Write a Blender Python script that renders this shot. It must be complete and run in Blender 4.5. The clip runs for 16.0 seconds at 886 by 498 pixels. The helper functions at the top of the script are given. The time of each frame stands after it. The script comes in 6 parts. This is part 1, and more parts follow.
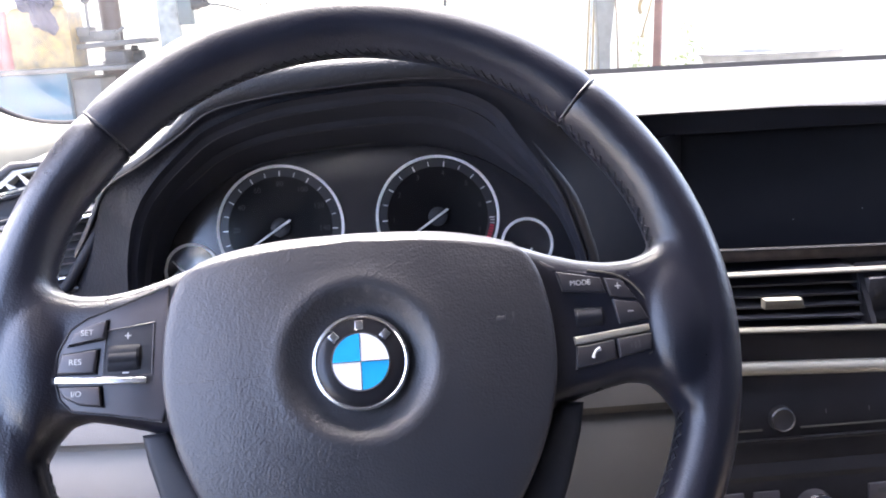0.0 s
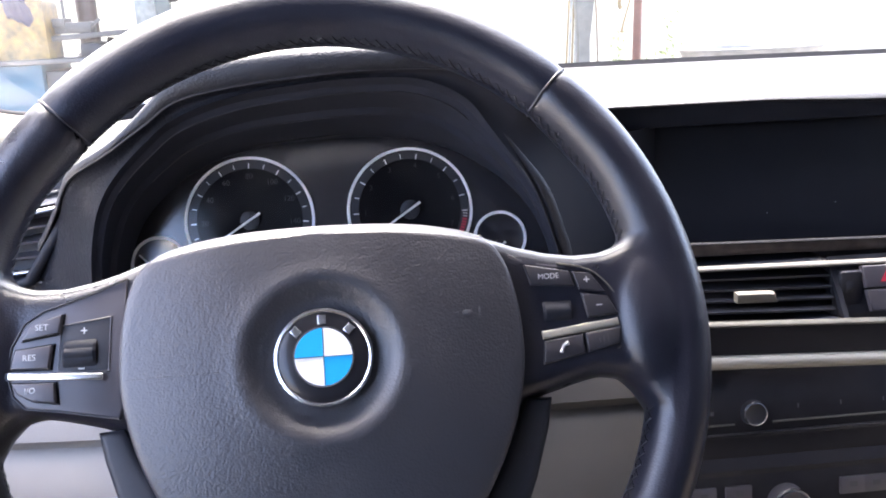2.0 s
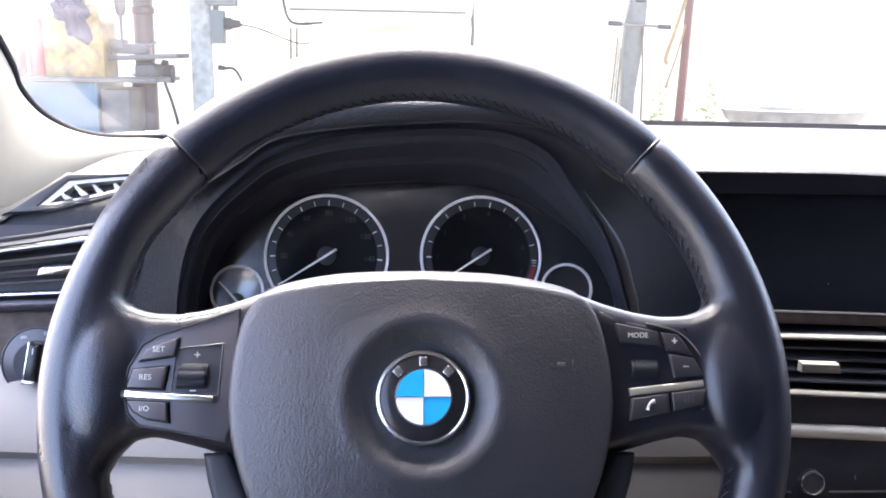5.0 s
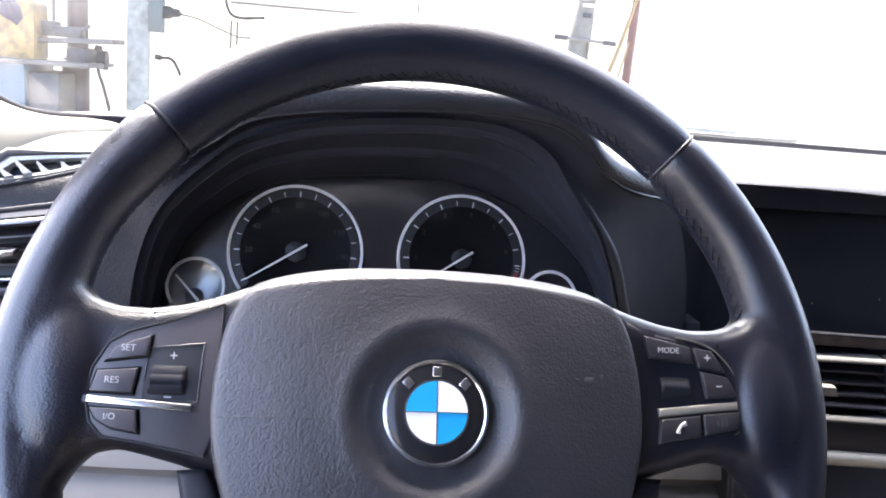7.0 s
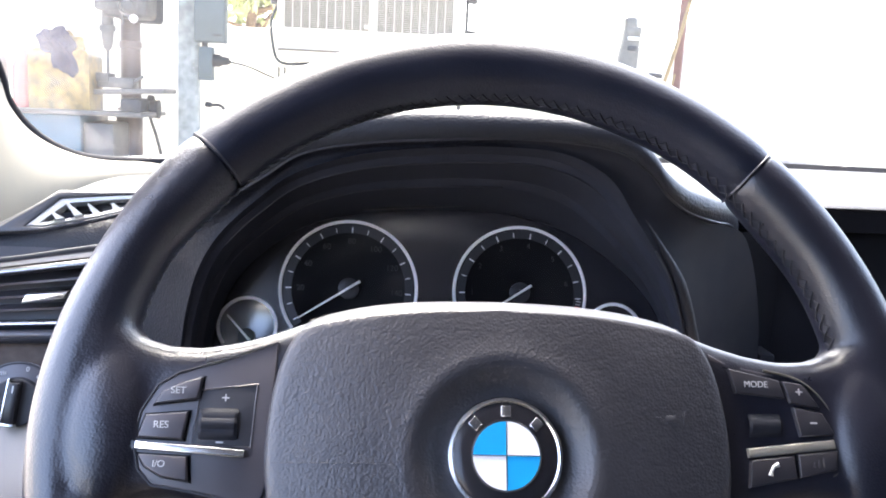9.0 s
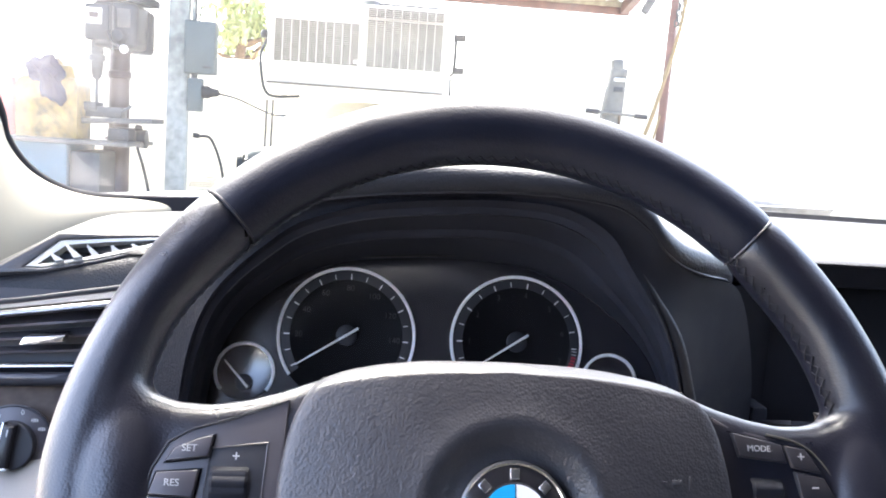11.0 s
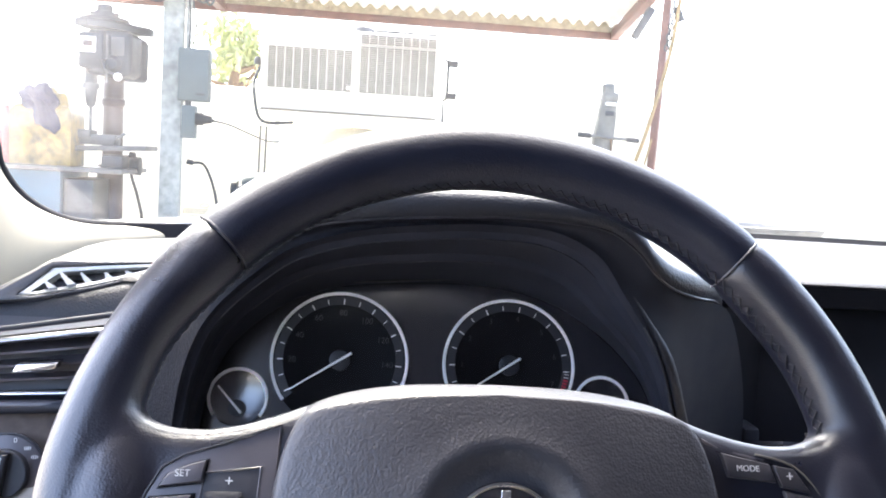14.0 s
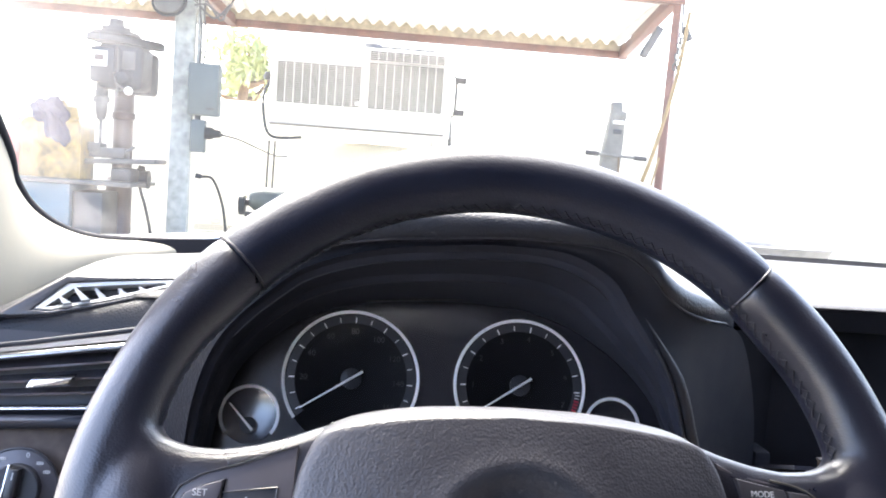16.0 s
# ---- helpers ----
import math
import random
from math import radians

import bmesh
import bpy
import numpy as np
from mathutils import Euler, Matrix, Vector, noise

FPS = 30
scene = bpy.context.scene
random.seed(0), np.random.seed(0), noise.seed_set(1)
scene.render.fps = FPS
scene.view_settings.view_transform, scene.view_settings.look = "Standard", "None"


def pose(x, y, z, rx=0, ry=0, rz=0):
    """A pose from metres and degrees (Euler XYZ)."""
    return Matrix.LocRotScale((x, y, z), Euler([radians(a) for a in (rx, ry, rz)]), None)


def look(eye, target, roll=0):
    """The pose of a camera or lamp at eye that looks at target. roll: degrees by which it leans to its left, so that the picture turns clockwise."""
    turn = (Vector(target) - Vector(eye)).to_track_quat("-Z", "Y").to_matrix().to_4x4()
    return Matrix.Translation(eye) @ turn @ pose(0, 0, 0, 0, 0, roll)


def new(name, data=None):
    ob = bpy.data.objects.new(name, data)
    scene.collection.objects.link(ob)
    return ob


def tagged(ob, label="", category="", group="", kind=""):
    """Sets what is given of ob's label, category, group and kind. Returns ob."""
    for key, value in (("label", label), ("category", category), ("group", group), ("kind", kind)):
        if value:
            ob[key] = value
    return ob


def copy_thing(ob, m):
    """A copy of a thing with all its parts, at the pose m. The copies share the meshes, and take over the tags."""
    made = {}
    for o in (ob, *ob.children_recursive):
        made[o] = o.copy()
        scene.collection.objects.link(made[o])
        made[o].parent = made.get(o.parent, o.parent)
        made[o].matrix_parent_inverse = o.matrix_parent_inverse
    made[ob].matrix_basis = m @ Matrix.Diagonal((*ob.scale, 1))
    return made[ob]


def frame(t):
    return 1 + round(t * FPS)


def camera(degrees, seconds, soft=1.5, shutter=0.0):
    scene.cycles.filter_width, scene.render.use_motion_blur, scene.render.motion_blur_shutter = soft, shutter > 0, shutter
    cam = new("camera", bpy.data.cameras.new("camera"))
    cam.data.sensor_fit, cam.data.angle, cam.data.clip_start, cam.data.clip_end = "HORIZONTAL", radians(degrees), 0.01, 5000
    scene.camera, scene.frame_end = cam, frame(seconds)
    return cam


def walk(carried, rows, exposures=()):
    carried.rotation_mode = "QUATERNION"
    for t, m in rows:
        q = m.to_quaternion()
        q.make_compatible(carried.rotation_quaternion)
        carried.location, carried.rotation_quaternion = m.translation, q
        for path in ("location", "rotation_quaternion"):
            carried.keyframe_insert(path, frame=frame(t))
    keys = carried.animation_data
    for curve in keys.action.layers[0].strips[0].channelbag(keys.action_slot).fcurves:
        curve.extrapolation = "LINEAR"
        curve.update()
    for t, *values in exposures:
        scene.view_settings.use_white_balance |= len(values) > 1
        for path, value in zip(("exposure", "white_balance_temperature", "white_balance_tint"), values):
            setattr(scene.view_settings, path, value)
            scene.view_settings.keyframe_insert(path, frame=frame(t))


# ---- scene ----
cam = camera(53.9, 16.0, soft=1.9)
PATH = [
    (0, (0.0177, -0.3690, 1.0988), (0.1326, 1.5596, 0.5821), -2.89),
    (0.5, (0.0166, -0.3702, 1.0949), (0.1223, 1.5593, 0.5792), -2.16),
    (1, (0.0243, -0.3640, 1.0949), (0.1674, 1.5587, 0.5629), -2.22),
    (1.5, (0.0256, -0.3625, 1.0954), (0.1746, 1.5591, 0.5616), -2.37),
    (2, (0.0252, -0.3620, 1.0955), (0.1828, 1.5599, 0.5650), -2.51),
    (2.5, (0.0261, -0.3589, 1.0953), (0.1904, 1.5596, 0.5546), -2.59),
    (3, (0.0279, -0.3582, 1.0953), (0.1995, 1.5628, 0.5658), -2.52),
    (3.5, (0.0256, -0.3601, 1.0952), (0.1956, 1.5604, 0.5636), -1.61),
    (4, (0.0052, -0.3737, 1.1067), (0.1345, 1.5681, 0.6457), 0.07),
    (4.5, (-0.0081, -0.3768, 1.1063), (0.1117, 1.5687, 0.6580), 1.16),
    (4.7, (-0.0101, -0.3801, 1.1066), (0.0877, 1.5667, 0.6591), 1.23),
    (6.8, (-0.0379, -0.3333, 1.0961), (0.2173, 1.6097, 0.6964), 3.47),
    (7, (-0.0473, -0.3298, 1.0896), (0.2134, 1.6082, 0.6699), 4.70),
    (7.5, (-0.0548, -0.3203, 1.0941), (0.1306, 1.6366, 0.7253), 4.12),
    (8, (-0.0493, -0.3090, 1.0799), (0.1122, 1.6485, 0.7027), 2.64),
    (8.5, (-0.0495, -0.3074, 1.0809), (0.0893, 1.6573, 0.7336), 2.53),
    (9, (-0.0508, -0.3073, 1.0812), (0.0971, 1.6580, 0.7413), 2.75),
    (9.5, (-0.0534, -0.3102, 1.0846), (0.1325, 1.6576, 0.7792), 3.43),
    (9.7, (-0.0555, -0.3081, 1.0863), (0.1167, 1.6597, 0.7731), 3.53),
    (12, (-0.0644, -0.3133, 1.0940), (0.1285, 1.6649, 0.8713), 4.21),
    (12.5, (-0.0629, -0.3147, 1.0938), (0.1387, 1.6628, 0.8727), 3.98),
    (13, (-0.0639, -0.3156, 1.0942), (0.1324, 1.6633, 0.8814), 3.82),
    (13.5, (-0.0638, -0.3150, 1.0941), (0.1281, 1.6650, 0.8871), 3.77),
    (14, (-0.0622, -0.3152, 1.0935), (0.1311, 1.6647, 0.8874), 3.51),
    (14.5, (-0.0654, -0.3155, 1.0952), (0.1186, 1.6670, 0.9061), 3.84),
    (15, (-0.0655, -0.3156, 1.0953), (0.1166, 1.6676, 0.9118), 3.88),
    (15.5, (-0.0666, -0.3154, 1.0958), (0.1153, 1.6681, 0.9142), 4.10),
    (16, (-0.0675, -0.3175, 1.0965), (0.1104, 1.6672, 0.9252), 4.07),
]
walk(cam, [(t, look(eye, target, roll)) for t, eye, target, roll in PATH], [(0, 4.68, 6380, 13), (3.5, 4.68, 6380, 13), (4.5, 4.60, 6380, 13), (7.5, 4.50, 6400, 11), (12, 4.43, 6420, 8), (16, 4.43, 6420, 8)])

# ---- light ----
SUN_EL, SUN_AZ = 56.0, 342.0            # ahead of the car, veiled by haze
world = bpy.data.worlds.new("sky")
scene.world = world
world.use_nodes = True
wn = world.node_tree.nodes
sky = wn.new("ShaderNodeTexSky")
sky.sky_type, sky.sun_disc = "NISHITA", False
sky.sun_elevation, sky.sun_rotation = radians(SUN_EL), radians(SUN_AZ)
sky.dust_density, sky.air_density = 6.0, 0.6
wn["Background"].inputs["Strength"].default_value = 0.15
world.node_tree.links.new(sky.outputs[0], wn["Background"].inputs["Color"])
sun = new("sun", bpy.data.lights.new("sun", "SUN"))
sun.data.energy, sun.data.angle, sun.data.color = 0.6, radians(24), (1.0, 0.96, 0.9)
sun_from = Vector((math.sin(radians(SUN_AZ)) * math.cos(radians(SUN_EL)), math.cos(radians(SUN_AZ)) * math.cos(radians(SUN_EL)), math.sin(radians(SUN_EL))))
sun.matrix_world = look(sun_from * 40, (0, 0, 0))


# ---- materials ----
def material(name, color, rough=0.5, metal=0.0, grain=0.0, grain_size=0.001, dapple=0.12, dapple_size=0.03,
             cells=False, coat=0.0, specular=0.5, rough_var=0.08, dust=0.0):
    """A surface with fine relief, a drift of tone, and a drift of gloss. Sizes in metres."""
    m = bpy.data.materials.new(name)
    m.use_nodes = True
    t = m.node_tree
    n, link = t.nodes, t.links.new
    b = n["Principled BSDF"]
    b.inputs["Metallic"].default_value = metal
    b.inputs["Coat Weight"].default_value = coat
    b.inputs["Coat Roughness"].default_value = 0.08
    b.inputs["Specular IOR Level"].default_value = specular
    where = n.new("ShaderNodeTexCoord")
    drift = n.new("ShaderNodeTexNoise")
    drift.inputs["Scale"].default_value, drift.inputs["Detail"].default_value = 1 / dapple_size, 5
    link(where.outputs["Object"], drift.inputs["Vector"])
    tone = n.new("ShaderNodeMapRange")
    tone.inputs["From Min"].default_value, tone.inputs["From Max"].default_value = 0.3, 0.7
    tone.inputs["To Min"].default_value, tone.inputs["To Max"].default_value = 1 - dapple, 1 + dapple
    link(drift.outputs["Fac"], tone.inputs["Value"])
    mix = n.new("ShaderNodeMix")
    mix.data_type, mix.blend_type = "RGBA", "MULTIPLY"
    mix.inputs["Factor"].default_value = 1.0
    mix.inputs["A"].default_value = (*color, 1)
    link(tone.outputs["Result"], mix.inputs["B"])
    out = mix.outputs["Result"]
    if dust:
        speck = n.new("ShaderNodeTexNoise")
        speck.inputs["Scale"].default_value, speck.inputs["Detail"].default_value = 900, 2
        link(where.outputs["Object"], speck.inputs["Vector"])
        pick = n.new("ShaderNodeMapRange")
        pick.inputs["From Min"].default_value, pick.inputs["From Max"].default_value = 0.68, 0.8
        pick.inputs["To Max"].default_value = dust
        link(speck.outputs["Fac"], pick.inputs["Value"])
        over = n.new("ShaderNodeMix")
        over.data_type = "RGBA"
        over.inputs["B"].default_value = (0.35, 0.33, 0.3, 1)
        link(pick.outputs["Result"], over.inputs["Factor"])
        link(out, over.inputs["A"])
        out = over.outputs["Result"]
    link(out, b.inputs["Base Color"])
    gloss = n.new("ShaderNodeMapRange")
    gloss.inputs["From Min"].default_value, gloss.inputs["From Max"].default_value = 0.3, 0.7
    gloss.inputs["To Min"].default_value, gloss.inputs["To Max"].default_value = max(rough - rough_var, 0.02), min(rough + rough_var, 1)
    link(drift.outputs["Fac"], gloss.inputs["Value"])
    link(gloss.outputs["Result"], b.inputs["Roughness"])
    if grain:
        if cells:
            # domed pebbles of uneven size, parted by creases
            tex = n.new("ShaderNodeTexVoronoi")
            tex.feature = "SMOOTH_F1"
            tex.inputs["Smoothness"].default_value = 0.12
            tex.inputs["Scale"].default_value = 1 / grain_size
            warp = n.new("ShaderNodeTexNoise")
            warp.inputs["Scale"].default_value, warp.inputs["Detail"].default_value = 0.35 / grain_size, 1
            link(where.outputs["Object"], warp.inputs["Vector"])
            add = n.new("ShaderNodeVectorMath")
            add.operation = "MULTIPLY_ADD"
            add.inputs[1].default_value = (grain_size * 0.7,) * 3
            link(warp.outputs["Color"], add.inputs[0])
            link(where.outputs["Object"], add.inputs[2])
            link(add.outputs["Vector"], tex.inputs["Vector"])
            both = n.new("ShaderNodeMath")
            both.operation = "SUBTRACT"
            link(warp.outputs["Fac"], both.inputs[0])
            link(tex.outputs["Distance"], both.inputs[1])
            height = both.outputs[0]
        else:
            tex = n.new("ShaderNodeTexNoise")
            tex.inputs["Scale"].default_value, tex.inputs["Detail"].default_value = 1 / grain_size, 4
            link(where.outputs["Object"], tex.inputs["Vector"])
            height = tex.outputs["Fac"]
        bump = n.new("ShaderNodeBump")
        bump.inputs["Strength"].default_value = grain
        bump.inputs["Distance"].default_value = grain_size * (0.3 if cells else 0.5)
        link(height, bump.inputs["Height"])
        link(bump.outputs["Normal"], b.inputs["Normal"])
    return m


M = {
    "leather": material("black_leather", (0.0085, 0.0090, 0.0125), 0.45, grain=0.6, grain_size=0.0017, cells=True, dapple=0.12, rough_var=0.04, specular=0.35),
    "rim_leather": material("polished_black_leather", (0.0088, 0.0106, 0.0200), 0.35, grain=0.32, grain_size=0.0010, cells=True, dapple=0.1, dapple_size=0.03, rough_var=0.05, specular=0.4),
    "worn_leather": material("rubbed_shiny_leather", (0.0085, 0.0092, 0.0160), 0.31, grain=0.34, grain_size=0.0010, cells=True, dapple=0.1, dapple_size=0.03, rough_var=0.06, specular=0.75),
    "grip_leather": material("smooth_grip_leather", (0.0098, 0.0107, 0.0182), 0.33, grain=0.24, grain_size=0.0010, cells=True, dapple=0.1, dapple_size=0.02, rough_var=0.06, specular=0.55),
    "pad": material("airbag_leather", (0.0300, 0.0298, 0.0350), 0.40, grain=0.44, grain_size=0.0012, cells=True, dapple=0.07, rough_var=0.04, dust=0.02, specular=0.6),
    "lip": material("hood_lip_leather", (0.0130, 0.0148, 0.0205), 0.43, grain=0.6, grain_size=0.0015, cells=True, dapple=0.06, rough_var=0.03, specular=0.45),
    "dash": material("dash_leather", (0.0190, 0.0193, 0.0212), 0.5, grain=0.7, grain_size=0.0017, cells=True, dapple=0.06, dapple_size=0.06, rough_var=0.03, dust=0.1, specular=0.27),
    "soft_black": material("soft_black_plastic", (0.0200, 0.0205, 0.0260), 0.5, grain=0.2, grain_size=0.0007, dapple=0.2, dust=0.06, specular=0.4),
    "cheek": material("matt_black_leather", (0.0085, 0.0096, 0.0140), 0.5, grain=0.6, grain_size=0.0018, cells=True, dapple=0.06, rough_var=0.03, specular=0.1),
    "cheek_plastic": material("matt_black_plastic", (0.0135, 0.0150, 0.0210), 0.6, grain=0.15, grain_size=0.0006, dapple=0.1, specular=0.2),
    "flock": material("black_flocked_lining", (0.0235, 0.0260, 0.0370), 0.85, grain=0.4, grain_size=0.0006, dapple=0.2, specular=0.15),
    "edge_highlight": material("painted_edge_highlight", (0.10, 0.098, 0.11), 0.4, dapple=0.3, dapple_size=0.01, specular=0.5),
    "switch": material("switch_plastic", (0.055, 0.051, 0.059), 0.36, grain=0.08, grain_size=0.0005, dapple=0.1, dust=0.04, specular=0.6),
    "switch_dark": material("dark_switch_plastic", (0.027, 0.026, 0.031), 0.38, grain=0.08, grain_size=0.0005, dapple=0.1, dust=0.03, specular=0.55),
    "gloss_black": material("gloss_black", (0.0190, 0.0185, 0.0215), 0.22, coat=0.1, dapple=0.1, rough_var=0.04, specular=0.3),
    "screen": material("screen_glass", (0.015, 0.0152, 0.0190), 0.42, dapple=0.1, rough_var=0.03, dust=0.05, specular=0.35),
    "face": material("gauge_face", (0.0215, 0.0205, 0.0245), 0.2, coat=0.3, dapple=0.06, rough_var=0.03, specular=1.0),
    "dial": material("dial_face", (0.0045, 0.0043, 0.0055), 0.5, dapple=0.08, rough_var=0.03, specular=0.08),
    "dial_band": material("dial_band", (0.024, 0.024, 0.029), 0.4, dapple=0.05),
    "chrome": material("satin_chrome", (0.75, 0.75, 0.76), 0.22, metal=1.0, dapple=0.05, rough_var=0.06),
    "satin": material("satin_trim", (0.15, 0.145, 0.128), 0.6, metal=0.8, dapple=0.06, grain=0.05, grain_size=0.0008),
    "satin_bar": material("broad_satin_trim", (0.36, 0.345, 0.305), 0.6, metal=0.8, dapple=0.06, grain=0.05, grain_size=0.0008),
    "vent_silver": material("dull_silver_lacquer", (0.42, 0.42, 0.41), 0.4, metal=0.55, dapple=0.05, rough_var=0.05),
    "white_print": material("white_print", (0.45, 0.45, 0.45), 0.5, dapple=0.03),
    "grey_print": material("grey_print", (0.05, 0.05, 0.055), 0.5, dapple=0.03),
    "faint_print": material("faint_print", (0.022, 0.022, 0.025), 0.5, dapple=0.03),
    "red_print": material("red_print", (0.5, 0.03, 0.06), 0.45, dapple=0.05),
    "tick_white": material("tick_white", (0.9, 0.9, 0.9), 0.45, dapple=0.02),
    "ring_silver": material("silver_lacquer", (0.93, 0.93, 0.94), 0.3, metal=0.05, dapple=0.03, rough_var=0.04),
    "needle": material("needle_silver", (0.85, 0.85, 0.85), 0.35, metal=0.1, dapple=0.03),
    "blue_enamel": material("blue_enamel", (0.02, 0.36, 0.70), 0.15, coat=0.6, dapple=0.03, rough_var=0.03),
    "white_enamel": material("white_enamel", (0.85, 0.85, 0.86), 0.15, coat=0.6, dapple=0.03, rough_var=0.03),
    "thread": material("dark_thread", (0.018, 0.018, 0.023), 0.55, grain=0.4, grain_size=0.0004, dapple=0.3, dapple_size=0.004),
    "wood": material("dark_wood_veneer", (0.070, 0.055, 0.047), 0.6, coat=0.0, dapple=0.35, dapple_size=0.012, rough_var=0.05, specular=0.12),
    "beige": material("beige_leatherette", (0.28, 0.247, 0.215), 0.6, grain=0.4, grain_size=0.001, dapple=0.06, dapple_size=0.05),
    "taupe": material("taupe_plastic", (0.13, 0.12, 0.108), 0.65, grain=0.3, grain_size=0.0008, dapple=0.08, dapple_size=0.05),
    "pillar": material("cream_pillar_cloth", (0.19, 0.176, 0.135), 0.85, grain=0.35, grain_size=0.0012, dapple=0.06, dapple_size=0.02),
    "etching": material("etched_glass_print", (0.05, 0.044, 0.036), 0.8, dapple=0.1),
    "seal": material("black_rubber_seal", (0.0105, 0.0105, 0.0130), 0.8, dapple=0.2, specular=0.12),
    "headliner": material("darkened_headliner", (0.07, 0.076, 0.098), 0.9, grain=0.4, grain_size=0.0012, dapple=0.05),
    "paint": material("white_car_paint", (0.78, 0.79, 0.8), 0.2, coat=0.8, dapple=0.02, dapple_size=0.3),
    "wall": material("cream_painted_wall", (0.66, 0.61, 0.49), 0.85, grain=0.4, grain_size=0.02, dapple=0.05, dapple_size=0.5),
    "ground": material("pale_concrete", (0.38, 0.36, 0.325), 0.9, grain=0.4, grain_size=0.03, dapple=0.12, dapple_size=0.8),
    "steel_red": material("red_oxide_steel", (0.13, 0.06, 0.045), 0.55, grain=0.3, grain_size=0.01, dapple=0.25, dapple_size=0.1),
    "galvanised": material("pale_corrugated_sheet", (0.72, 0.70, 0.65), 0.55, dapple=0.12, dapple_size=0.15),
    "steel_grey": material("worn_grey_steel", (0.075, 0.075, 0.074), 0.5, metal=0.2, grain=0.3, grain_size=0.01, dapple=0.2, dapple_size=0.05),
    "post_paint": material("chipped_pale_paint", (0.26, 0.275, 0.26), 0.6, grain=0.4, grain_size=0.01, dapple=0.3, dapple_size=0.05),
    "sheet_shade": material("beige_shade_strip", (0.26, 0.22, 0.15), 0.8, dapple=0.3, dapple_size=0.05),
    "basin_grey": material("dusty_grey_enamel", (0.15, 0.147, 0.142), 0.5, dapple=0.25, dapple_size=0.06),
    "stand_grey": material("pale_grey_enamel", (0.112, 0.110, 0.098), 0.5, grain=0.2, grain_size=0.01, dapple=0.25, dapple_size=0.05),
    "box_blue": material("blue_grey_enamel", (0.08, 0.098, 0.098), 0.5, dapple=0.1, dapple_size=0.08),
    "machine": material("dark_machine_enamel", (0.015, 0.020, 0.026), 0.5, grain=0.2, grain_size=0.008, dapple=0.2, dapple_size=0.12),
    "machine_red": material("oiled_red_brown_steel", (0.045, 0.025, 0.021), 0.4, dapple=0.3, dapple_size=0.08),
    "ac_white": material("white_enamel_casing", (0.66, 0.65, 0.61), 0.45, dapple=0.05, dapple_size=0.2),
    "ac_fin": material("grey_coil_fins", (0.14, 0.14, 0.122), 0.6, dapple=0.3, dapple_size=0.12),
    "drum_blue": material("blue_drum_paint", (0.021, 0.080, 0.120), 0.45, dapple=0.2, dapple_size=0.12),
    "jug": material("yellowed_plastic", (0.19, 0.120, 0.026), 0.5, dapple=0.6, dapple_size=0.06),
    "rag": material("navy_cloth", (0.010, 0.014, 0.045), 0.9, grain=0.4, grain_size=0.01, dapple=0.3, dapple_size=0.03, specular=0.1),
    "red_plastic": material("red_plastic", (0.5, 0.07, 0.07), 0.45, dapple=0.15),
    "cord": material("black_cord", (0.02, 0.02, 0.02), 0.6),
    "foliage": material("leaf_green", (0.27, 0.30, 0.13), 0.6, dapple=0.3, dapple_size=0.2),
    "bark": material("bark", (0.12, 0.08, 0.05), 0.9, grain=0.8, grain_size=0.03, dapple=0.3),
    "rope": material("tan_rope", (0.22, 0.16, 0.08), 0.85, grain=0.6, grain_size=0.01),
}

glass = bpy.data.materials.new("clear_glass")
glass.use_nodes = True
gn = glass.node_tree.nodes
gmix, gclear, gfres = gn.new("ShaderNodeMixShader"), gn.new("ShaderNodeBsdfTransparent"), gn.new("ShaderNodeBsdfGlossy")
gdust_glare, gmix2, gnoise, grange, gcoord = gn.new("ShaderNodeBsdfTranslucent"), gn.new("ShaderNodeMixShader"), gn.new("ShaderNodeTexNoise"), gn.new("ShaderNodeMapRange"), gn.new("ShaderNodeTexCoord")
gfres.inputs["Roughness"].default_value = 0.02
gclear.inputs["Color"].default_value = (0.60, 0.622, 0.61, 1)
gmix.inputs[0].default_value = 0.04
gnoise.inputs["Scale"].default_value, gnoise.inputs["Detail"].default_value = 26, 4
grange.inputs["From Min"].default_value, grange.inputs["From Max"].default_value = 0.35, 0.75
grange.inputs["To Min"].default_value, grange.inputs["To Max"].default_value = 0.008, 0.018
glink = glass.node_tree.links.new
glink(gcoord.outputs["Object"], gnoise.inputs["Vector"])
glink(gnoise.outputs["Fac"], grange.inputs["Value"])
gxyz, gside, gmul = gn.new("ShaderNodeSeparateXYZ"), gn.new("ShaderNodeMapRange"), gn.new("ShaderNodeMath")
gside.inputs["From Min"].default_value, gside.inputs["From Max"].default_value = -0.46, -0.245
gside.inputs["To Min"].default_value, gside.inputs["To Max"].default_value = 3.0, 0.3
gmul.operation = "MULTIPLY"
glink(gcoord.outputs["Object"], gxyz.inputs[0])
glink(gxyz.outputs["X"], gside.inputs["Value"])
# veil thickens with height to stand in for glare on the dusty glass
gglare, gveil = gn.new("ShaderNodeMapRange"), gn.new("ShaderNodeMath")
gglare.inputs["From Min"].default_value, gglare.inputs["From Max"].default_value = 1.04, 1.20
gglare.inputs["To Min"].default_value, gglare.inputs["To Max"].default_value = 0.4, 2.3
gveil.operation = "MULTIPLY"
glink(gxyz.outputs["Z"], gglare.inputs["Value"])
glink(gside.outputs["Result"], gveil.inputs[0])
glink(gglare.outputs["Result"], gveil.inputs[1])
glink(gveil.outputs[0], gmul.inputs[0])
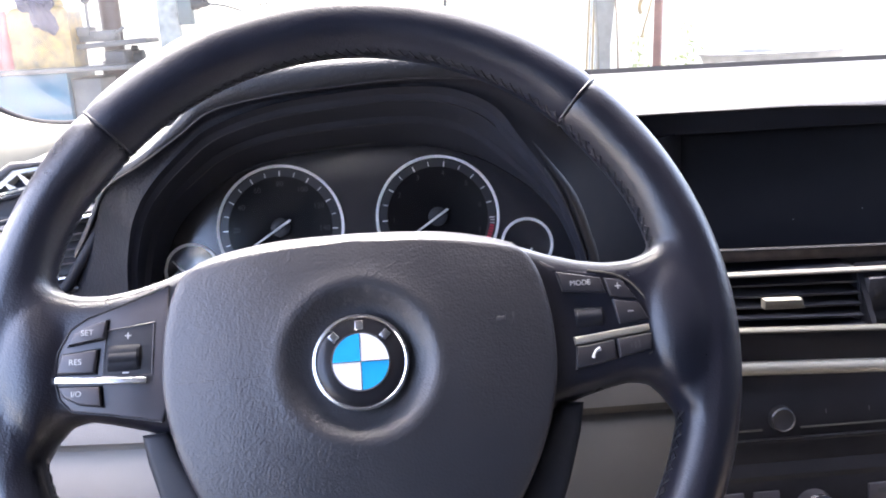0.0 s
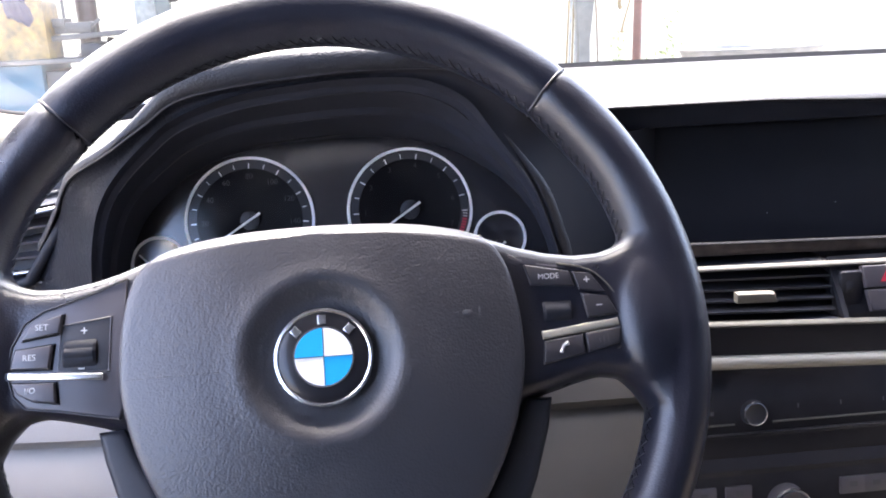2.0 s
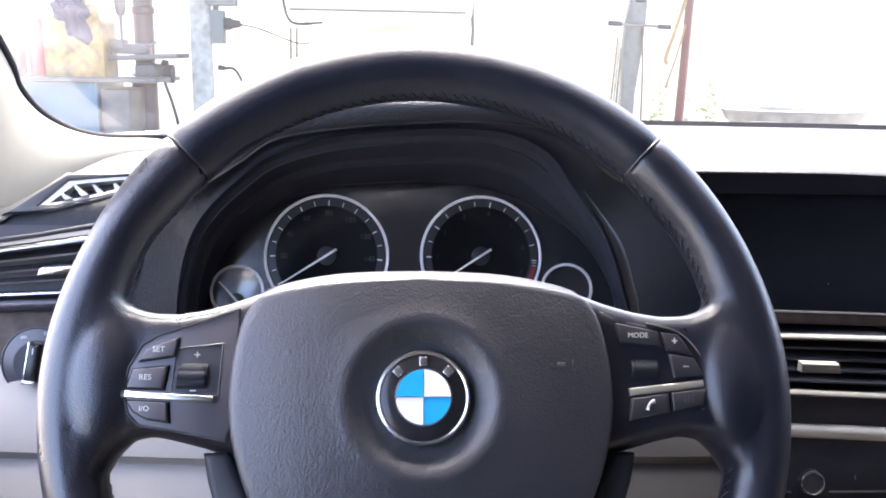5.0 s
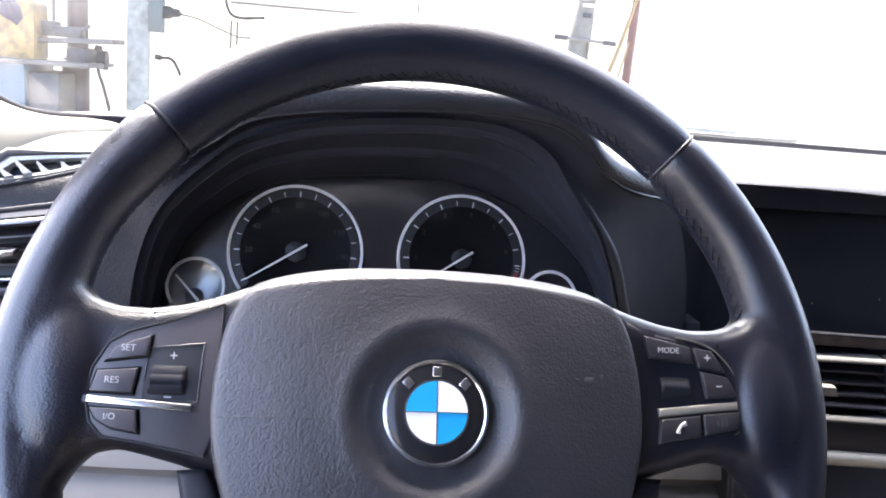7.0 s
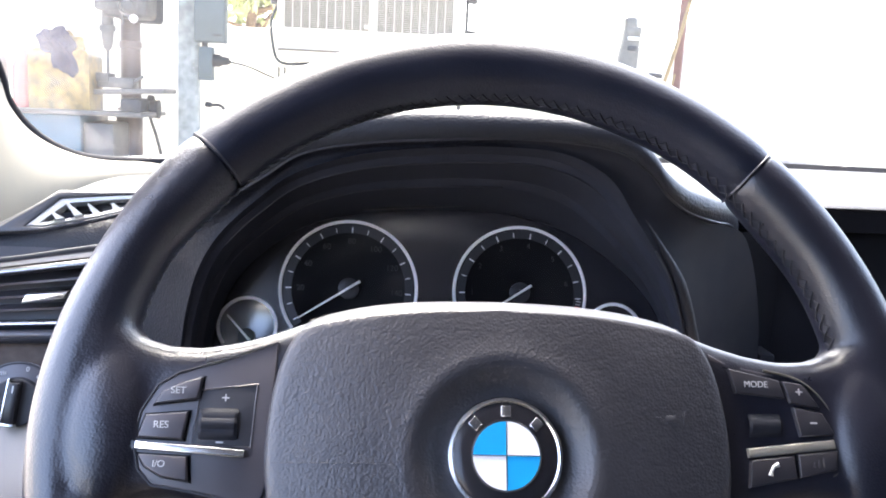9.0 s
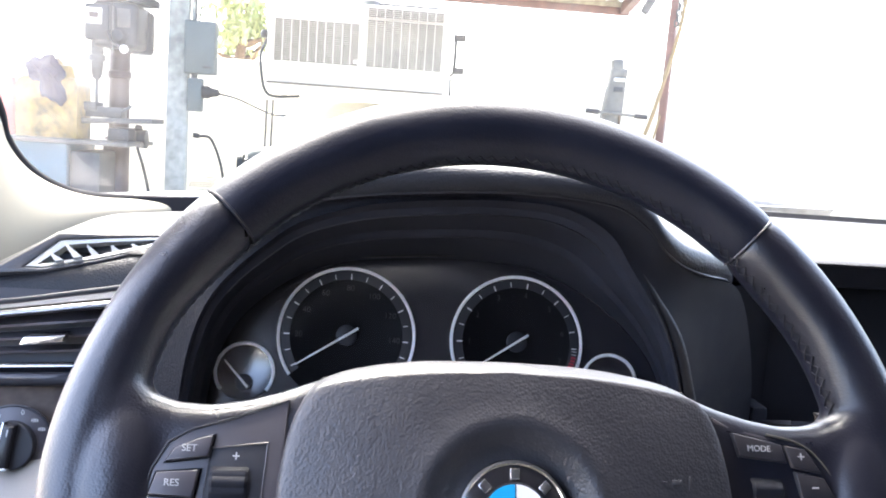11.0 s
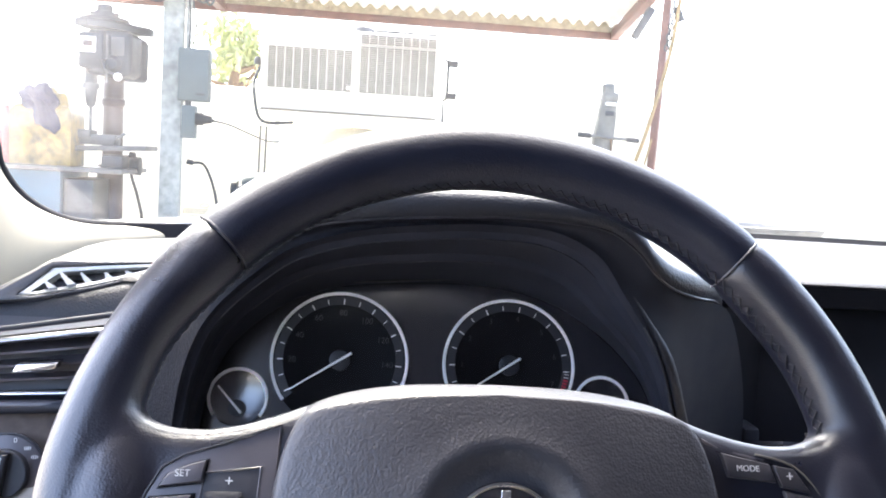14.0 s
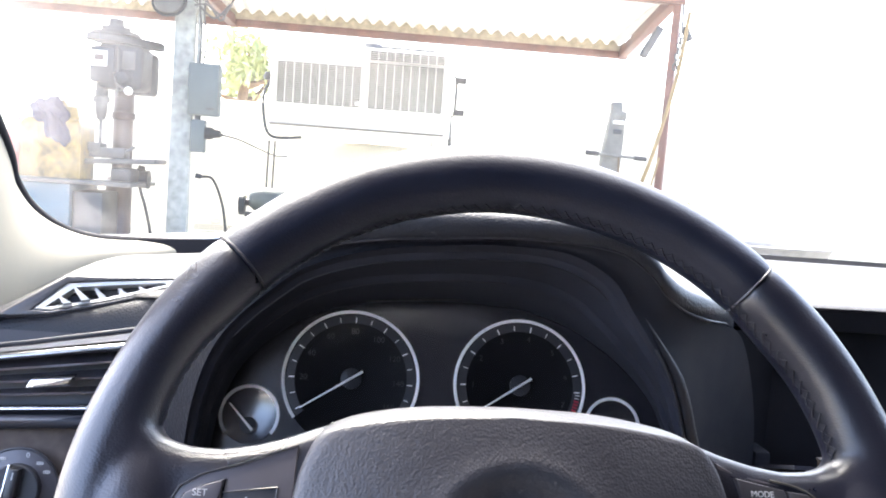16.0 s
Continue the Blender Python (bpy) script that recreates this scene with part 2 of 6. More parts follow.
# separate flecks, thicker towards the corner
gfleck, gpick, gsum = gn.new("ShaderNodeTexNoise"), gn.new("ShaderNodeMapRange"), gn.new("ShaderNodeMath")
gfleck.inputs["Scale"].default_value, gfleck.inputs["Detail"].default_value = 300, 1
gpick.inputs["From Min"].default_value, gpick.inputs["From Max"].default_value, gpick.inputs["To Max"].default_value = 0.7, 0.78, 0.035
gsum.operation = "ADD"
glink(gcoord.outputs["Object"], gfleck.inputs["Vector"])
glink(gfleck.outputs["Fac"], gpick.inputs["Value"])
glink(gpick.outputs["Result"], gsum.inputs[0])
glink(grange.outputs["Result"], gsum.inputs[1])
glink(gsum.outputs[0], gmul.inputs[1])
glink(gmul.outputs[0], gmix2.inputs[0])
glink(gclear.outputs[0], gmix.inputs[1])
glink(gfres.outputs[0], gmix.inputs[2])
glink(gmix.outputs[0], gmix2.inputs[1])
glink(gdust_glare.outputs[0], gmix2.inputs[2])
glink(gmix2.outputs[0], gn["Material Output"].inputs["Surface"])
M["glass"] = glass
# for panes out of view, tinted dark to hold light out of the cabin
tint = bpy.data.materials.new("tinted_glass")
tint.use_nodes = True
tn = tint.node_tree.nodes
tmix, tclear, tgloss = tn.new("ShaderNodeMixShader"), tn.new("ShaderNodeBsdfTransparent"), tn.new("ShaderNodeBsdfGlossy")
tclear.inputs["Color"].default_value, tgloss.inputs["Roughness"].default_value, tmix.inputs[0].default_value = (0.03, 0.03, 0.033, 1), 0.02, 0.05
tint.node_tree.links.new(tclear.outputs[0], tmix.inputs[1])
tint.node_tree.links.new(tgloss.outputs[0], tmix.inputs[2])
tint.node_tree.links.new(tmix.outputs[0], tn["Material Output"].inputs["Surface"])
M["tint"] = tint
lens_mat = bpy.data.materials.new("instrument_lens")
lens_mat.use_nodes = True
ln = lens_mat.node_tree.nodes
lmix, lclear, lgloss = ln.new("ShaderNodeMixShader"), ln.new("ShaderNodeBsdfTransparent"), ln.new("ShaderNodeBsdfGlossy")
lgloss.inputs["Roughness"].default_value, lmix.inputs[0].default_value = 0.12, 0.02
lens_mat.node_tree.links.new(lclear.outputs[0], lmix.inputs[1])
lens_mat.node_tree.links.new(lgloss.outputs[0], lmix.inputs[2])
lens_mat.node_tree.links.new(lmix.outputs[0], ln["Material Output"].inputs["Surface"])
M["lens"] = lens_mat


# ---- building helpers ----
def thing(name, label, category, m=None, group="", kind=""):
    """An Empty at a thing's base."""
    ob = new(name)
    ob.empty_display_size = 0.02
    if m is not None:
        ob.matrix_world = m
    return tagged(ob, label, category, group, kind)


def finish(bm, mat, smooth=40):
    bmesh.ops.remove_doubles(bm, verts=bm.verts, dist=1e-6)
    bmesh.ops.recalc_face_normals(bm, faces=bm.faces)
    me = bpy.data.meshes.new("mesh")
    bm.to_mesh(me)
    bm.free()
    me.materials.append(M[mat])
    me.shade_smooth()
    me.set_sharp_from_angle(angle=radians(smooth))
    return me


def part(name, bm, mat, parent=None, label="", smooth=40, at=None):
    me = bm if isinstance(bm, bpy.types.Mesh) else finish(bm, mat, smooth)
    ob = new(name, me)
    if me.name == "mesh" or me.name.startswith("mesh."):
        me.name = name
    if parent is not None:
        ob.parent = parent
    if at is not None:
        ob.matrix_basis = at
    if label:
        ob["label"] = label
    return ob


def spline(points, n):
    """n points along a smooth curve through the given ones."""
    p = [Vector(q) for q in points]
    out = []
    for i in range(n):
        s = i / (n - 1) * (len(p) - 1)
        k = min(int(s), len(p) - 2)
        f = s - k
        a, b, c, d = p[max(k - 1, 0)], p[k], p[k + 1], p[min(k + 2, len(p) - 1)]
        out.append(0.5 * ((2 * b) + (c - a) * f + (2 * a - 5 * b + 4 * c - d) * f * f + (3 * b - a - 3 * c + d) * f ** 3))
    return out


def sheet(rows, closed_rows=False, closed_cols=False, bm=None):
    """A skin over rows of points."""
    bm = bm or bmesh.new()
    v = [[bm.verts.new(p) for p in row] for row in rows]
    nr, nc = len(v), len(v[0])
    for i in range(nr if closed_rows else nr - 1):
        for j in range(nc if closed_cols else nc - 1):
            a, b, c, d = v[i][j], v[i][(j + 1) % nc], v[(i + 1) % nr][(j + 1) % nc], v[(i + 1) % nr][j]
            bm.faces.new((a, b, c, d))
    return bm


def solid(bm, depth):
    """Gives a skin a thickness."""
    bmesh.ops.recalc_face_normals(bm, faces=bm.faces)
    bmesh.ops.solidify(bm, geom=bm.faces[:], thickness=depth)
    return bm


def tube(points, r, n=10, closed=False, bm=None, squash=1.0, radius=None):
    bm = bm or bmesh.new()
    p = [Vector(q) for q in points]
    rows, side = [], None
    for i, q in enumerate(p):
        a, b = (p[i - 1], p[(i + 1) % len(p)]) if closed else (p[max(i - 1, 0)], p[min(i + 1, len(p) - 1)])
        d = (b - a).normalized()
        if side is None:
            side = d.orthogonal().normalized()
        side = (side - d * side.dot(d)).normalized()
        up = d.cross(side)
        rr = radius(i / (len(p) - 1)) if radius else r
        rows.append([q + side * (rr * math.cos(2 * math.pi * k / n)) + up * (rr * squash * math.sin(2 * math.pi * k / n)) for k in range(n)])
    sheet(rows, closed_rows=closed, closed_cols=True, bm=bm)
    if not closed:
        bm.verts.ensure_lookup_table()
        base = len(bm.verts) - n * len(p)
        bm.faces.new([bm.verts[base + k] for k in range(n)])
        bm.faces.new([bm.verts[base + n * (len(p) - 1) + k] for k in range(n)])
    return bm


def prism(outline, z0, z1, bevel=0.0, seg=3, bm=None, m=None, taper=0.0):
    """An outline in x, y raised from z0 to z1, its upper edge rounded."""
    own = bmesh.new()
    cx = sum(p[0] for p in outline) / len(outline)
    cy = sum(p[1] for p in outline) / len(outline)
    low = [own.verts.new((p[0], p[1], z0)) for p in outline]
    top = [own.verts.new((cx + (p[0] - cx) * (1 - taper), cy + (p[1] - cy) * (1 - taper), z1)) for p in outline]
    k = len(outline)
    own.faces.new(low)
    lid = own.faces.new(top)
    for i in range(k):
        own.faces.new((low[i], low[(i + 1) % k], top[(i + 1) % k], top[i]))
    bmesh.ops.recalc_face_normals(own, faces=own.faces)
    if bevel:
        bmesh.ops.bevel(own, geom=list(lid.edges), offset=bevel, segments=seg, profile=0.5, affect="EDGES", clamp_overlap=True)
    if m is not None:
        bmesh.ops.transform(own, matrix=m, verts=own.verts)
    if bm is None:
        return own
    me = bpy.data.meshes.new("tmp")
    own.to_mesh(me)
    own.free()
    bm.from_mesh(me)
    bpy.data.meshes.remove(me)
    return bm


def box(sx, sy, sz, bevel=0.0, at=(0, 0, 0), m=None, bm=None, seg=2):
    own = bmesh.new()
    bmesh.ops.create_cube(own, size=1.0, matrix=Matrix.Translation(at) @ Matrix.Diagonal((sx, sy, sz, 1)))
    if bevel:
        bmesh.ops.bevel(own, geom=own.edges[:], offset=bevel, segments=seg, profile=0.5, affect="EDGES", clamp_overlap=True)
    if m is not None:
        bmesh.ops.transform(own, matrix=m, verts=own.verts)
    if bm is None:
        return own
    me = bpy.data.meshes.new("tmp")
    own.to_mesh(me)
    own.free()
    bm.from_mesh(me)
    bpy.data.meshes.remove(me)
    return bm


def turned(profile, n=48, bm=None, m=None, arc=(0, 360)):
    """A body of revolution about z from (radius, height) pairs."""
    full = arc[1] - arc[0] >= 360
    rows = []
    steps = n if full else n + 1
    for i in range(steps):
        a = radians(arc[0] + (arc[1] - arc[0]) * i / n)
        rows.append([Vector((r * math.cos(a), r * math.sin(a), z)) for r, z in profile])
    if m is not None:
        rows = [[m @ p for p in row] for row in rows]
    return sheet(rows, closed_rows=full, bm=bm)


def disc_outline(cx, cy, r, n=32, a0=0, a1=360):
    full = a1 - a0 >= 360
    return [(cx + r * math.cos(radians(a0 + (a1 - a0) * i / (n if full else n - 1))), cy + r * math.sin(radians(a0 + (a1 - a0) * i / (n if full else n - 1)))) for i in range(n)]


def lettering(words, size, mat, parent, at, name="lettering", depth=0.0002):
    cu = bpy.data.curves.new("words", "FONT")
    cu.body, cu.size, cu.align_x, cu.align_y, cu.extrude = words, size, "CENTER", "CENTER", depth
    tmp = new("words_tmp", cu)
    me = bpy.data.meshes.new_from_object(tmp)
    bpy.data.objects.remove(tmp)
    bpy.data.curves.remove(cu)
    me.name = name
    me.materials.clear()
    me.materials.append(M[mat])
    return part(name, me, mat, parent, at=at)


def ramp(a, b, x):
    f = min(max((x - a) / (b - a), 0), 1)
    return f * f * (3 - 2 * f)


# ---- the car: shell round the cabin ----
CAR_X = 0.37                                 # the car's middle; the driver sits at x = 0


def dash_height(x, y):
    """Height of the dashboard's upper surface."""
    right = 1.0200 - 0.0105 * ramp(0.40, 0.86, y)
    left = 0.992 - 0.018 * ramp(0.38, 0.8, y)
    f = ramp(-0.36, 0.12, x)
    return left + (right - left) * f - 0.036 * ramp(-0.295, -0.385, x) * (1 - ramp(0.46, 0.72, y))


def glass_foot(x):
    return 0.87 - 0.10 * ((x - CAR_X) / 0.8) ** 2


# windscreen
rows = []
for i in range(13):
    s = i / 12
    row = []
    for j in range(41):
        f = -1 + j / 20
        half = 0.86 - 0.14 * s
        x = CAR_X + f * half
        row.append((x, glass_foot(CAR_X + f * 0.86) - 0.78 * s, 0.992 + 0.43 * s + 0.02 * math.sin(math.pi * s)))
    rows.append(row)
windscreen = part("windscreen", sheet(rows), "glass")
tagged(windscreen, "clear curved laminated car windscreen, dusty at one side, with added glare haze", "windscreen", kind="structure")
windscreen.visible_shadow = False

SEAL = spline([(-0.20, 0.838, 0.980), (-0.262, 0.834, 0.983), (-0.347, 0.79, 0.9855), (-0.386, 0.74, 0.9905), (-0.405, 0.68, 1.0055), (-0.4175, 0.63, 1.0290), (-0.4185, 0.58, 1.06),
               (-0.415, 0.55, 1.093), (-0.40, 0.42, 1.18), (-0.36, 0.15, 1.36)], 60)
PILLAR_FOOT = spline([(-0.20, 0.83, 0.970), (-0.262, 0.815, 0.968), (-0.33, 0.75, 0.964), (-0.361, 0.70, 0.964), (-0.370, 0.64, 0.962), (-0.382, 0.55, 0.958), (-0.386, 0.48, 0.951),
                      (-0.392, 0.40, 0.96), (-0.395, 0.25, 1.08), (-0.36, 0.02, 1.32)], 60)
seal = part("windscreen_seal", tube([p + Vector((0.002, -0.006, 0.000)) for p in SEAL], 0.0078, 10), "seal")
tagged(seal, "black rubber seal along the windscreen edge", "seal", kind="structure")
rows = []
for i in range(9):
    s = i / 8
    rows.append([a.lerp(b, s) + Vector((0.012, -0.006, 0.006)) * (4 * s * (1 - s) * min(k / 12, 1)) for k, (a, b) in enumerate(zip(SEAL, PILLAR_FOOT))])
pillar = part("pillar_trim", solid(sheet(rows), 0.003), "pillar", smooth=60)
tagged(pillar, "cream cloth-covered windscreen pillar trim", "pillar trim", kind="structure")
# black printed edge of the windscreen along its foot
rows = [[], []]
for j in range(50):
    x = -0.37 + 1.50 * j / 49
    z = dash_height(x, 0.84)
    rows[0].append((x, glass_foot(x) - 0.022, z - 0.006))
    rows[1].append((x, glass_foot(x) - 0.012, z + 0.0050 + 0.0107 * ramp(0.1, -0.27, x)))
band = part("windscreen_edge", solid(sheet(rows), 0.002), "seal")
tagged(band, "black windscreen edge strip behind the dashboard", "edge strip", kind="structure")

# etched mark in the corner of the windscreen: plain bars
mark = thing("windscreen_mark", "small dark etched marking low on the windscreen", "marking", pose(-0.258, 0.800, 1.003, 62, 0, 0))
for row_z, count in ((0.0, 9), (0.0042, 15), (0.0068, 15), (0.0094, 14)):
    for i in range(count):
        part("bar", box(0.0019, 0.0011, 0.0003, at=((i - count / 2) * 0.0033, row_z, 0)), "etching", mark)
part("oval", tube([(0.0055 * math.cos(2 * math.pi * k / 20), 0.0148 + 0.0026 * math.sin(2 * math.pi * k / 20), 0) for k in range(20)], 0.0003, 5, closed=True), "etching", mark)

# roof, doors, floor, tail: plain surfaces that close the cabin
# lining coloured darker than cream, to stand for the weak light on it
roof = part("roof_lining", solid(sheet([[(CAR_X + 0.62 * f, y, 1.42 + 0.03 * (1 - f * f) - 0.05 * ((y + 0.9) / 1.1) ** 2) for f in (-1, -0.6, -0.2, 0.2, 0.6, 1)] for y in (0.12, -0.3, -0.9, -1.5, -2.0)]), 0.03), "headliner")
tagged(roof, "cloth roof lining, coloured dark to hold reflections down", "roof lining", kind="structure")
for name, x, lean in (("door_left", -0.44, 0.10), ("door_right", 1.18, -0.10)):
    d = thing(name, "beige car door panel with tinted panes added to hold light out", "door", kind="structure")
    part("door_panel", solid(sheet([[(x, y, z) for y in (0.62, 0.2, -0.4, -1.2, -2.0)] for z in (0.25, 0.5, 0.66)]), 0.03), "beige", d)
    # unseen black strip, added to keep beige out of the reflections
    part("door_top", solid(sheet([[(x, y, z) for y in (0.62, 0.2, -0.4, -1.2, -2.0)] for z in (0.66, 0.75, 0.86)]), 0.03), "soft_black", d, "upper door strip, added black to keep beige out of reflections")
    ends = (-0.78, -1.97) if name == "door_left" else (0.30, -1.97)
    part("dimming_pane", sheet([[(x, y, 0.86) for y in ends], [(x + lean, y - (0.25 if y > 0 else 0), 1.41) for y in ends]]), "tint", d)
    part("window_frame", tube([(x, 0.44, 0.95), (x + lean * 0.9, -0.1, 1.37), (x + lean, -1.0, 1.40), (x + lean * 0.6, -1.95, 1.22)], 0.02, 8), "soft_black", d)
    part("door_pillar", tube([(x, -0.75, 0.93), (x + lean, -0.85, 1.39)], 0.05, 8), "soft_black", d)
for name, x, lean, edge in (("roof_rail_left", -0.44, 0.10, CAR_X - 0.62), ("roof_rail_right", 1.18, -0.10, CAR_X + 0.62)):
    rail = part(name, solid(sheet([[(x + lean * 0.95, y, 1.385 - 0.05 * ((y + 0.9) / 1.1) ** 2), ((x + lean + edge) / 2, y, 1.425 - 0.05 * ((y + 0.9) / 1.1) ** 2), (edge, y, 1.432 - 0.05 * ((y + 0.9) / 1.1) ** 2)] for y in (0.0, -0.4, -0.9, -1.5, -2.0)]), 0.02), "headliner")
    tagged(rail, "dark cloth-lined roof rail above the side window", "roof rail", kind="structure")
# rear coloured black to dim what the dials and rim reflect
tail = part("rear_bulkhead", solid(sheet([[(x, y, z) for x in (-0.44, 0.37, 1.18)] for y, z in ((-2.0, 0.25), (-2.0, 1.0))]), 0.03), "soft_black")
rear_pane = part("rear_window", sheet([[(x, -2.0, 1.0) for x in (-0.44, 1.18)], [(x, -1.95, 1.42) for x in (-0.30, 1.04)]]), "tint")
tagged(rear_pane, "unseen rear window, tinted dark to hold light out", "window", kind="structure")
tagged(tail, "black rear bulkhead of the cabin", "bulkhead", kind="structure")
for x, lean in ((-0.44, 0.14), (1.18, -0.14)):
    quarter = part("rear_pillar", solid(sheet([[(x, -1.80, 0.86), (x, -2.02, 0.86)], [(x + lean * 0.6, -1.84, 1.2), (x + lean * 0.6, -2.02, 1.2)], [(x + lean, -1.80, 1.43), (x + lean, -1.98, 1.43)]]), 0.05), "headliner")
    tagged(quarter, "dark cloth-lined rear roof pillar", "pillar trim", kind="structure")
floor = part("floor", solid(sheet([[(x, y, 0.26) for x in (-0.44, 0.37, 1.18)] for y in (0.8, -0.6, -2.0)]), 0.02), "taupe")
tagged(floor, "taupe carpet floor of the cabin", "floor", kind="structure")
fire = part("front_bulkhead", solid(sheet([[(x, 0.70, z) for x in (-0.44, 0.37, 1.18)] for z in (0.26, 0.6, 0.972)]), 0.02), "soft_black")
tagged(fire, "black front bulkhead below the dashboard", "bulkhead", kind="structure")

# bonnet and cowl in front of the glass
rows = []
for i in range(13):
    s = i / 12
    y = 0.98 + 1.25 * s
    rows.append([(CAR_X + f * (0.80 - 0.05 * s), y - 0.25 * s * f * f - 0.1 * f * f, 0.945 - 0.19 * s ** 1.6 - 0.10 * abs(f) ** 3) for f in [k / 8 - 1 for k in range(17)]])
bonnet = part("bonnet", solid(sheet(rows), 0.01), "paint")
tagged(bonnet, "white painted car bonnet sloping forward", "bonnet")
cowl = part("cowl_panel", solid(sheet([[(CAR_X + f * 0.8, y - 0.1 * f * f, z) for f in [k / 8 - 1 for k in range(17)]] for y, z in ((0.875, 0.975), (0.93, 0.955), (1.0, 0.945))]), 0.006), "soft_black")
tagged(cowl, "black plastic cowl below the windscreen", "cowl", kind="structure")

rows = []
for j in range(25):
    x = -0.42 + 0.50 * j / 24
    y, z = glass_foot(x) + 0.04, 0.9925 + 0.072 * (x + 0.3)
    rows.append([(x, y + dy, z + dz) for dy, dz in ((0.0, -0.03), (0.0, -0.003), (0.003, 0.0), (0.012, 0.002), (0.06, 0.0))])
wing = part("wing_edge", solid(sheet(rows), 0.002), "paint")
tagged(wing, "white painted body edge beyond the windscreen foot", "car body", kind="structure")


def wiper(m):
    w = thing("wiper", "black windscreen wiper resting low on the glass", "wiper", m, group="wipers")
    part("blade", box(0.42, 0.008, 0.009, 0.002, at=(0.05, 0, 0.004)), "soft_black", w)
    part("arm", tube([(-0.10, 0.05, -0.012), (-0.02, 0.03, 0.006), (0.12, 0.008, 0.013)], 0.006, 8, squash=0.5), "soft_black", w)
    return w


wipers = wiper(pose(0.56, 0.915, 0.989, 20, 2, 3))
copy_thing(wipers, pose(0.02, 0.905, 0.978, 20, 1, 3))

# ---- dashboard ----
dashboard = thing("dashboard", "black leather dashboard with stitched edge and beige lower part", "dashboard", pose(CAR_X, 0.5, 0.9))
inv = dashboard.matrix_world.inverted()


def dpart(name, bm, mat, label="", smooth=40, parent=None):
    """A part of the dashboard, given in world metres."""
    bmesh.ops.transform(bm, matrix=inv, verts=bm.verts)
    return part(name, bm, mat, parent or dashboard, label, smooth)


def dash_front(x):
    """How far forward the rolled front edge lies."""
    return 0.335 + 0.045 * ramp(-0.1, -0.3, x) - 0.03 * ramp(-0.31, -0.36, x)


def edge_depth(x):
    """How deep the rolled front edge hangs: shallower beside the hood."""
    return 1 - 0.34 * ramp(0.10, 0.18, x) * ramp(0.47, 0.34, x)


rows = []
for j in range(181):
    x = -0.418 + 1.576 * j / 180
    f0, row = dash_front(x), []
    back = min(glass_foot(x) - 0.012, 0.86)
    back -= 0.20 * ramp(-0.322, -0.385, x)
    z0 = dash_height(x, f0)
    thin = edge_depth(x)
    for dy, dz in ((0.014, -0.0145), (0.004, -0.0145), (-0.001, -0.0132), (-0.002, -0.0112), (0.0, -0.0092), (0.006, -0.0070), (0.014, -0.0046), (0.022, -0.0028), (0.030, -0.0014), (0.038, -0.0004)):
        row.append((x, f0 + dy, z0 + dz * thin))
    for k in range(14):
        y = f0 + 0.05 + (back - f0 - 0.05) * k / 13
        row.append((x, y, dash_height(x, y)))
    rows.append(row)
dpart("top_pad", sheet(rows), "dash", "black grained leather upper pad", 60)
# stitched edge
st = bmesh.new()
for j in range(250):
    x = 0.16 + 0.0037 * j
    y, z = dash_front(x), dash_height(x, dash_front(x))
    box(0.0026, 0.0009, 0.0009, at=(x, y - 0.0020, z - 0.0112 * edge_depth(x)), bm=st)
tagged(dpart("edge_stitching", st, "thread"), kind="stuff")
# face below the rolled edge, down to the screen
dpart("screen_brow", box(0.55, 0.012, 0.020, 0.003, at=(0.465, 0.352, 1.0020)), "cheek_plastic")
dpart("shelf", solid(sheet([[(x, y, z - 0.0275 * x) for x in (0.242, 0.4, 0.80)] for y, z in ((0.2560, 0.9170), (0.29, 0.906), (0.355, 0.882))]), 0.003), "flock")

# knee panel, beige, with a ledge; console end darkened in colour for its shade
prof = ((0.300, 0.880), (0.290, 0.862), (0.268, 0.845), (0.252, 0.825), (0.243, 0.805), (0.241, 0.799), (0.247, 0.795), (0.248, 0.790), (0.238, 0.783), (0.225, 0.72), (0.235, 0.62), (0.30, 0.50))
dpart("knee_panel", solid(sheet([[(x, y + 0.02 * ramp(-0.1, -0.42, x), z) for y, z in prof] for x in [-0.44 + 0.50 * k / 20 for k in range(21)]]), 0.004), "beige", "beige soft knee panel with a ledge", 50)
dpart("console_knee_panel", solid(sheet([[(x, y + 0.003, z) for y, z in prof] for x in [0.062 + 0.193 * k / 8 for k in range(9)]]), 0.004), "taupe", "knee panel beside the console, darker tone stands for shade", 50)
dpart("lower_front", solid(sheet([[(x, y + (0.05 if -0.2 < x < 0.2 else 0.0), z) for y, z in ((0.34, 0.96), (0.325, 0.93), (0.318, 0.90), (0.305, 0.875))] for x in (-0.44, -0.3, -0.205, -0.198, 0.1, 0.198, 0.205, 0.22)]), 0.004), "soft_black")
# passenger side face
dpart("passenger_face", solid(sheet([[(x, y, z) for y, z in ((0.36, 0.995), (0.30, 0.93), (0.25, 0.85), (0.27, 0.7), (0.35, 0.55))] for x in (0.62, 0.8, 1.0, 1.17)]), 0.004), "dash")
dpart("console_side", box(0.014, 0.04, 0.210, 0.004, at=(0.250, 0.338, 0.795)), "cheek_plastic")

dpart("end_fill", sheet([[(x, 0.370, 0.9705 + 0.145 * (x + 0.28)) for x in [-0.43 + 0.235 * k / 12 for k in range(13)]], [(x, 0.389, dash_height(x, 0.389) - 0.012) for x in [-0.43 + 0.235 * k / 12 for k in range(13)]]]), "soft_black")

# ---- instrument hood ----
hood = thing("instrument_hood", "black leather instrument hood with a rolled lip", "instrument hood", pose(0, 0.24, 0.9))
hinv = hood.matrix_world.inverted()


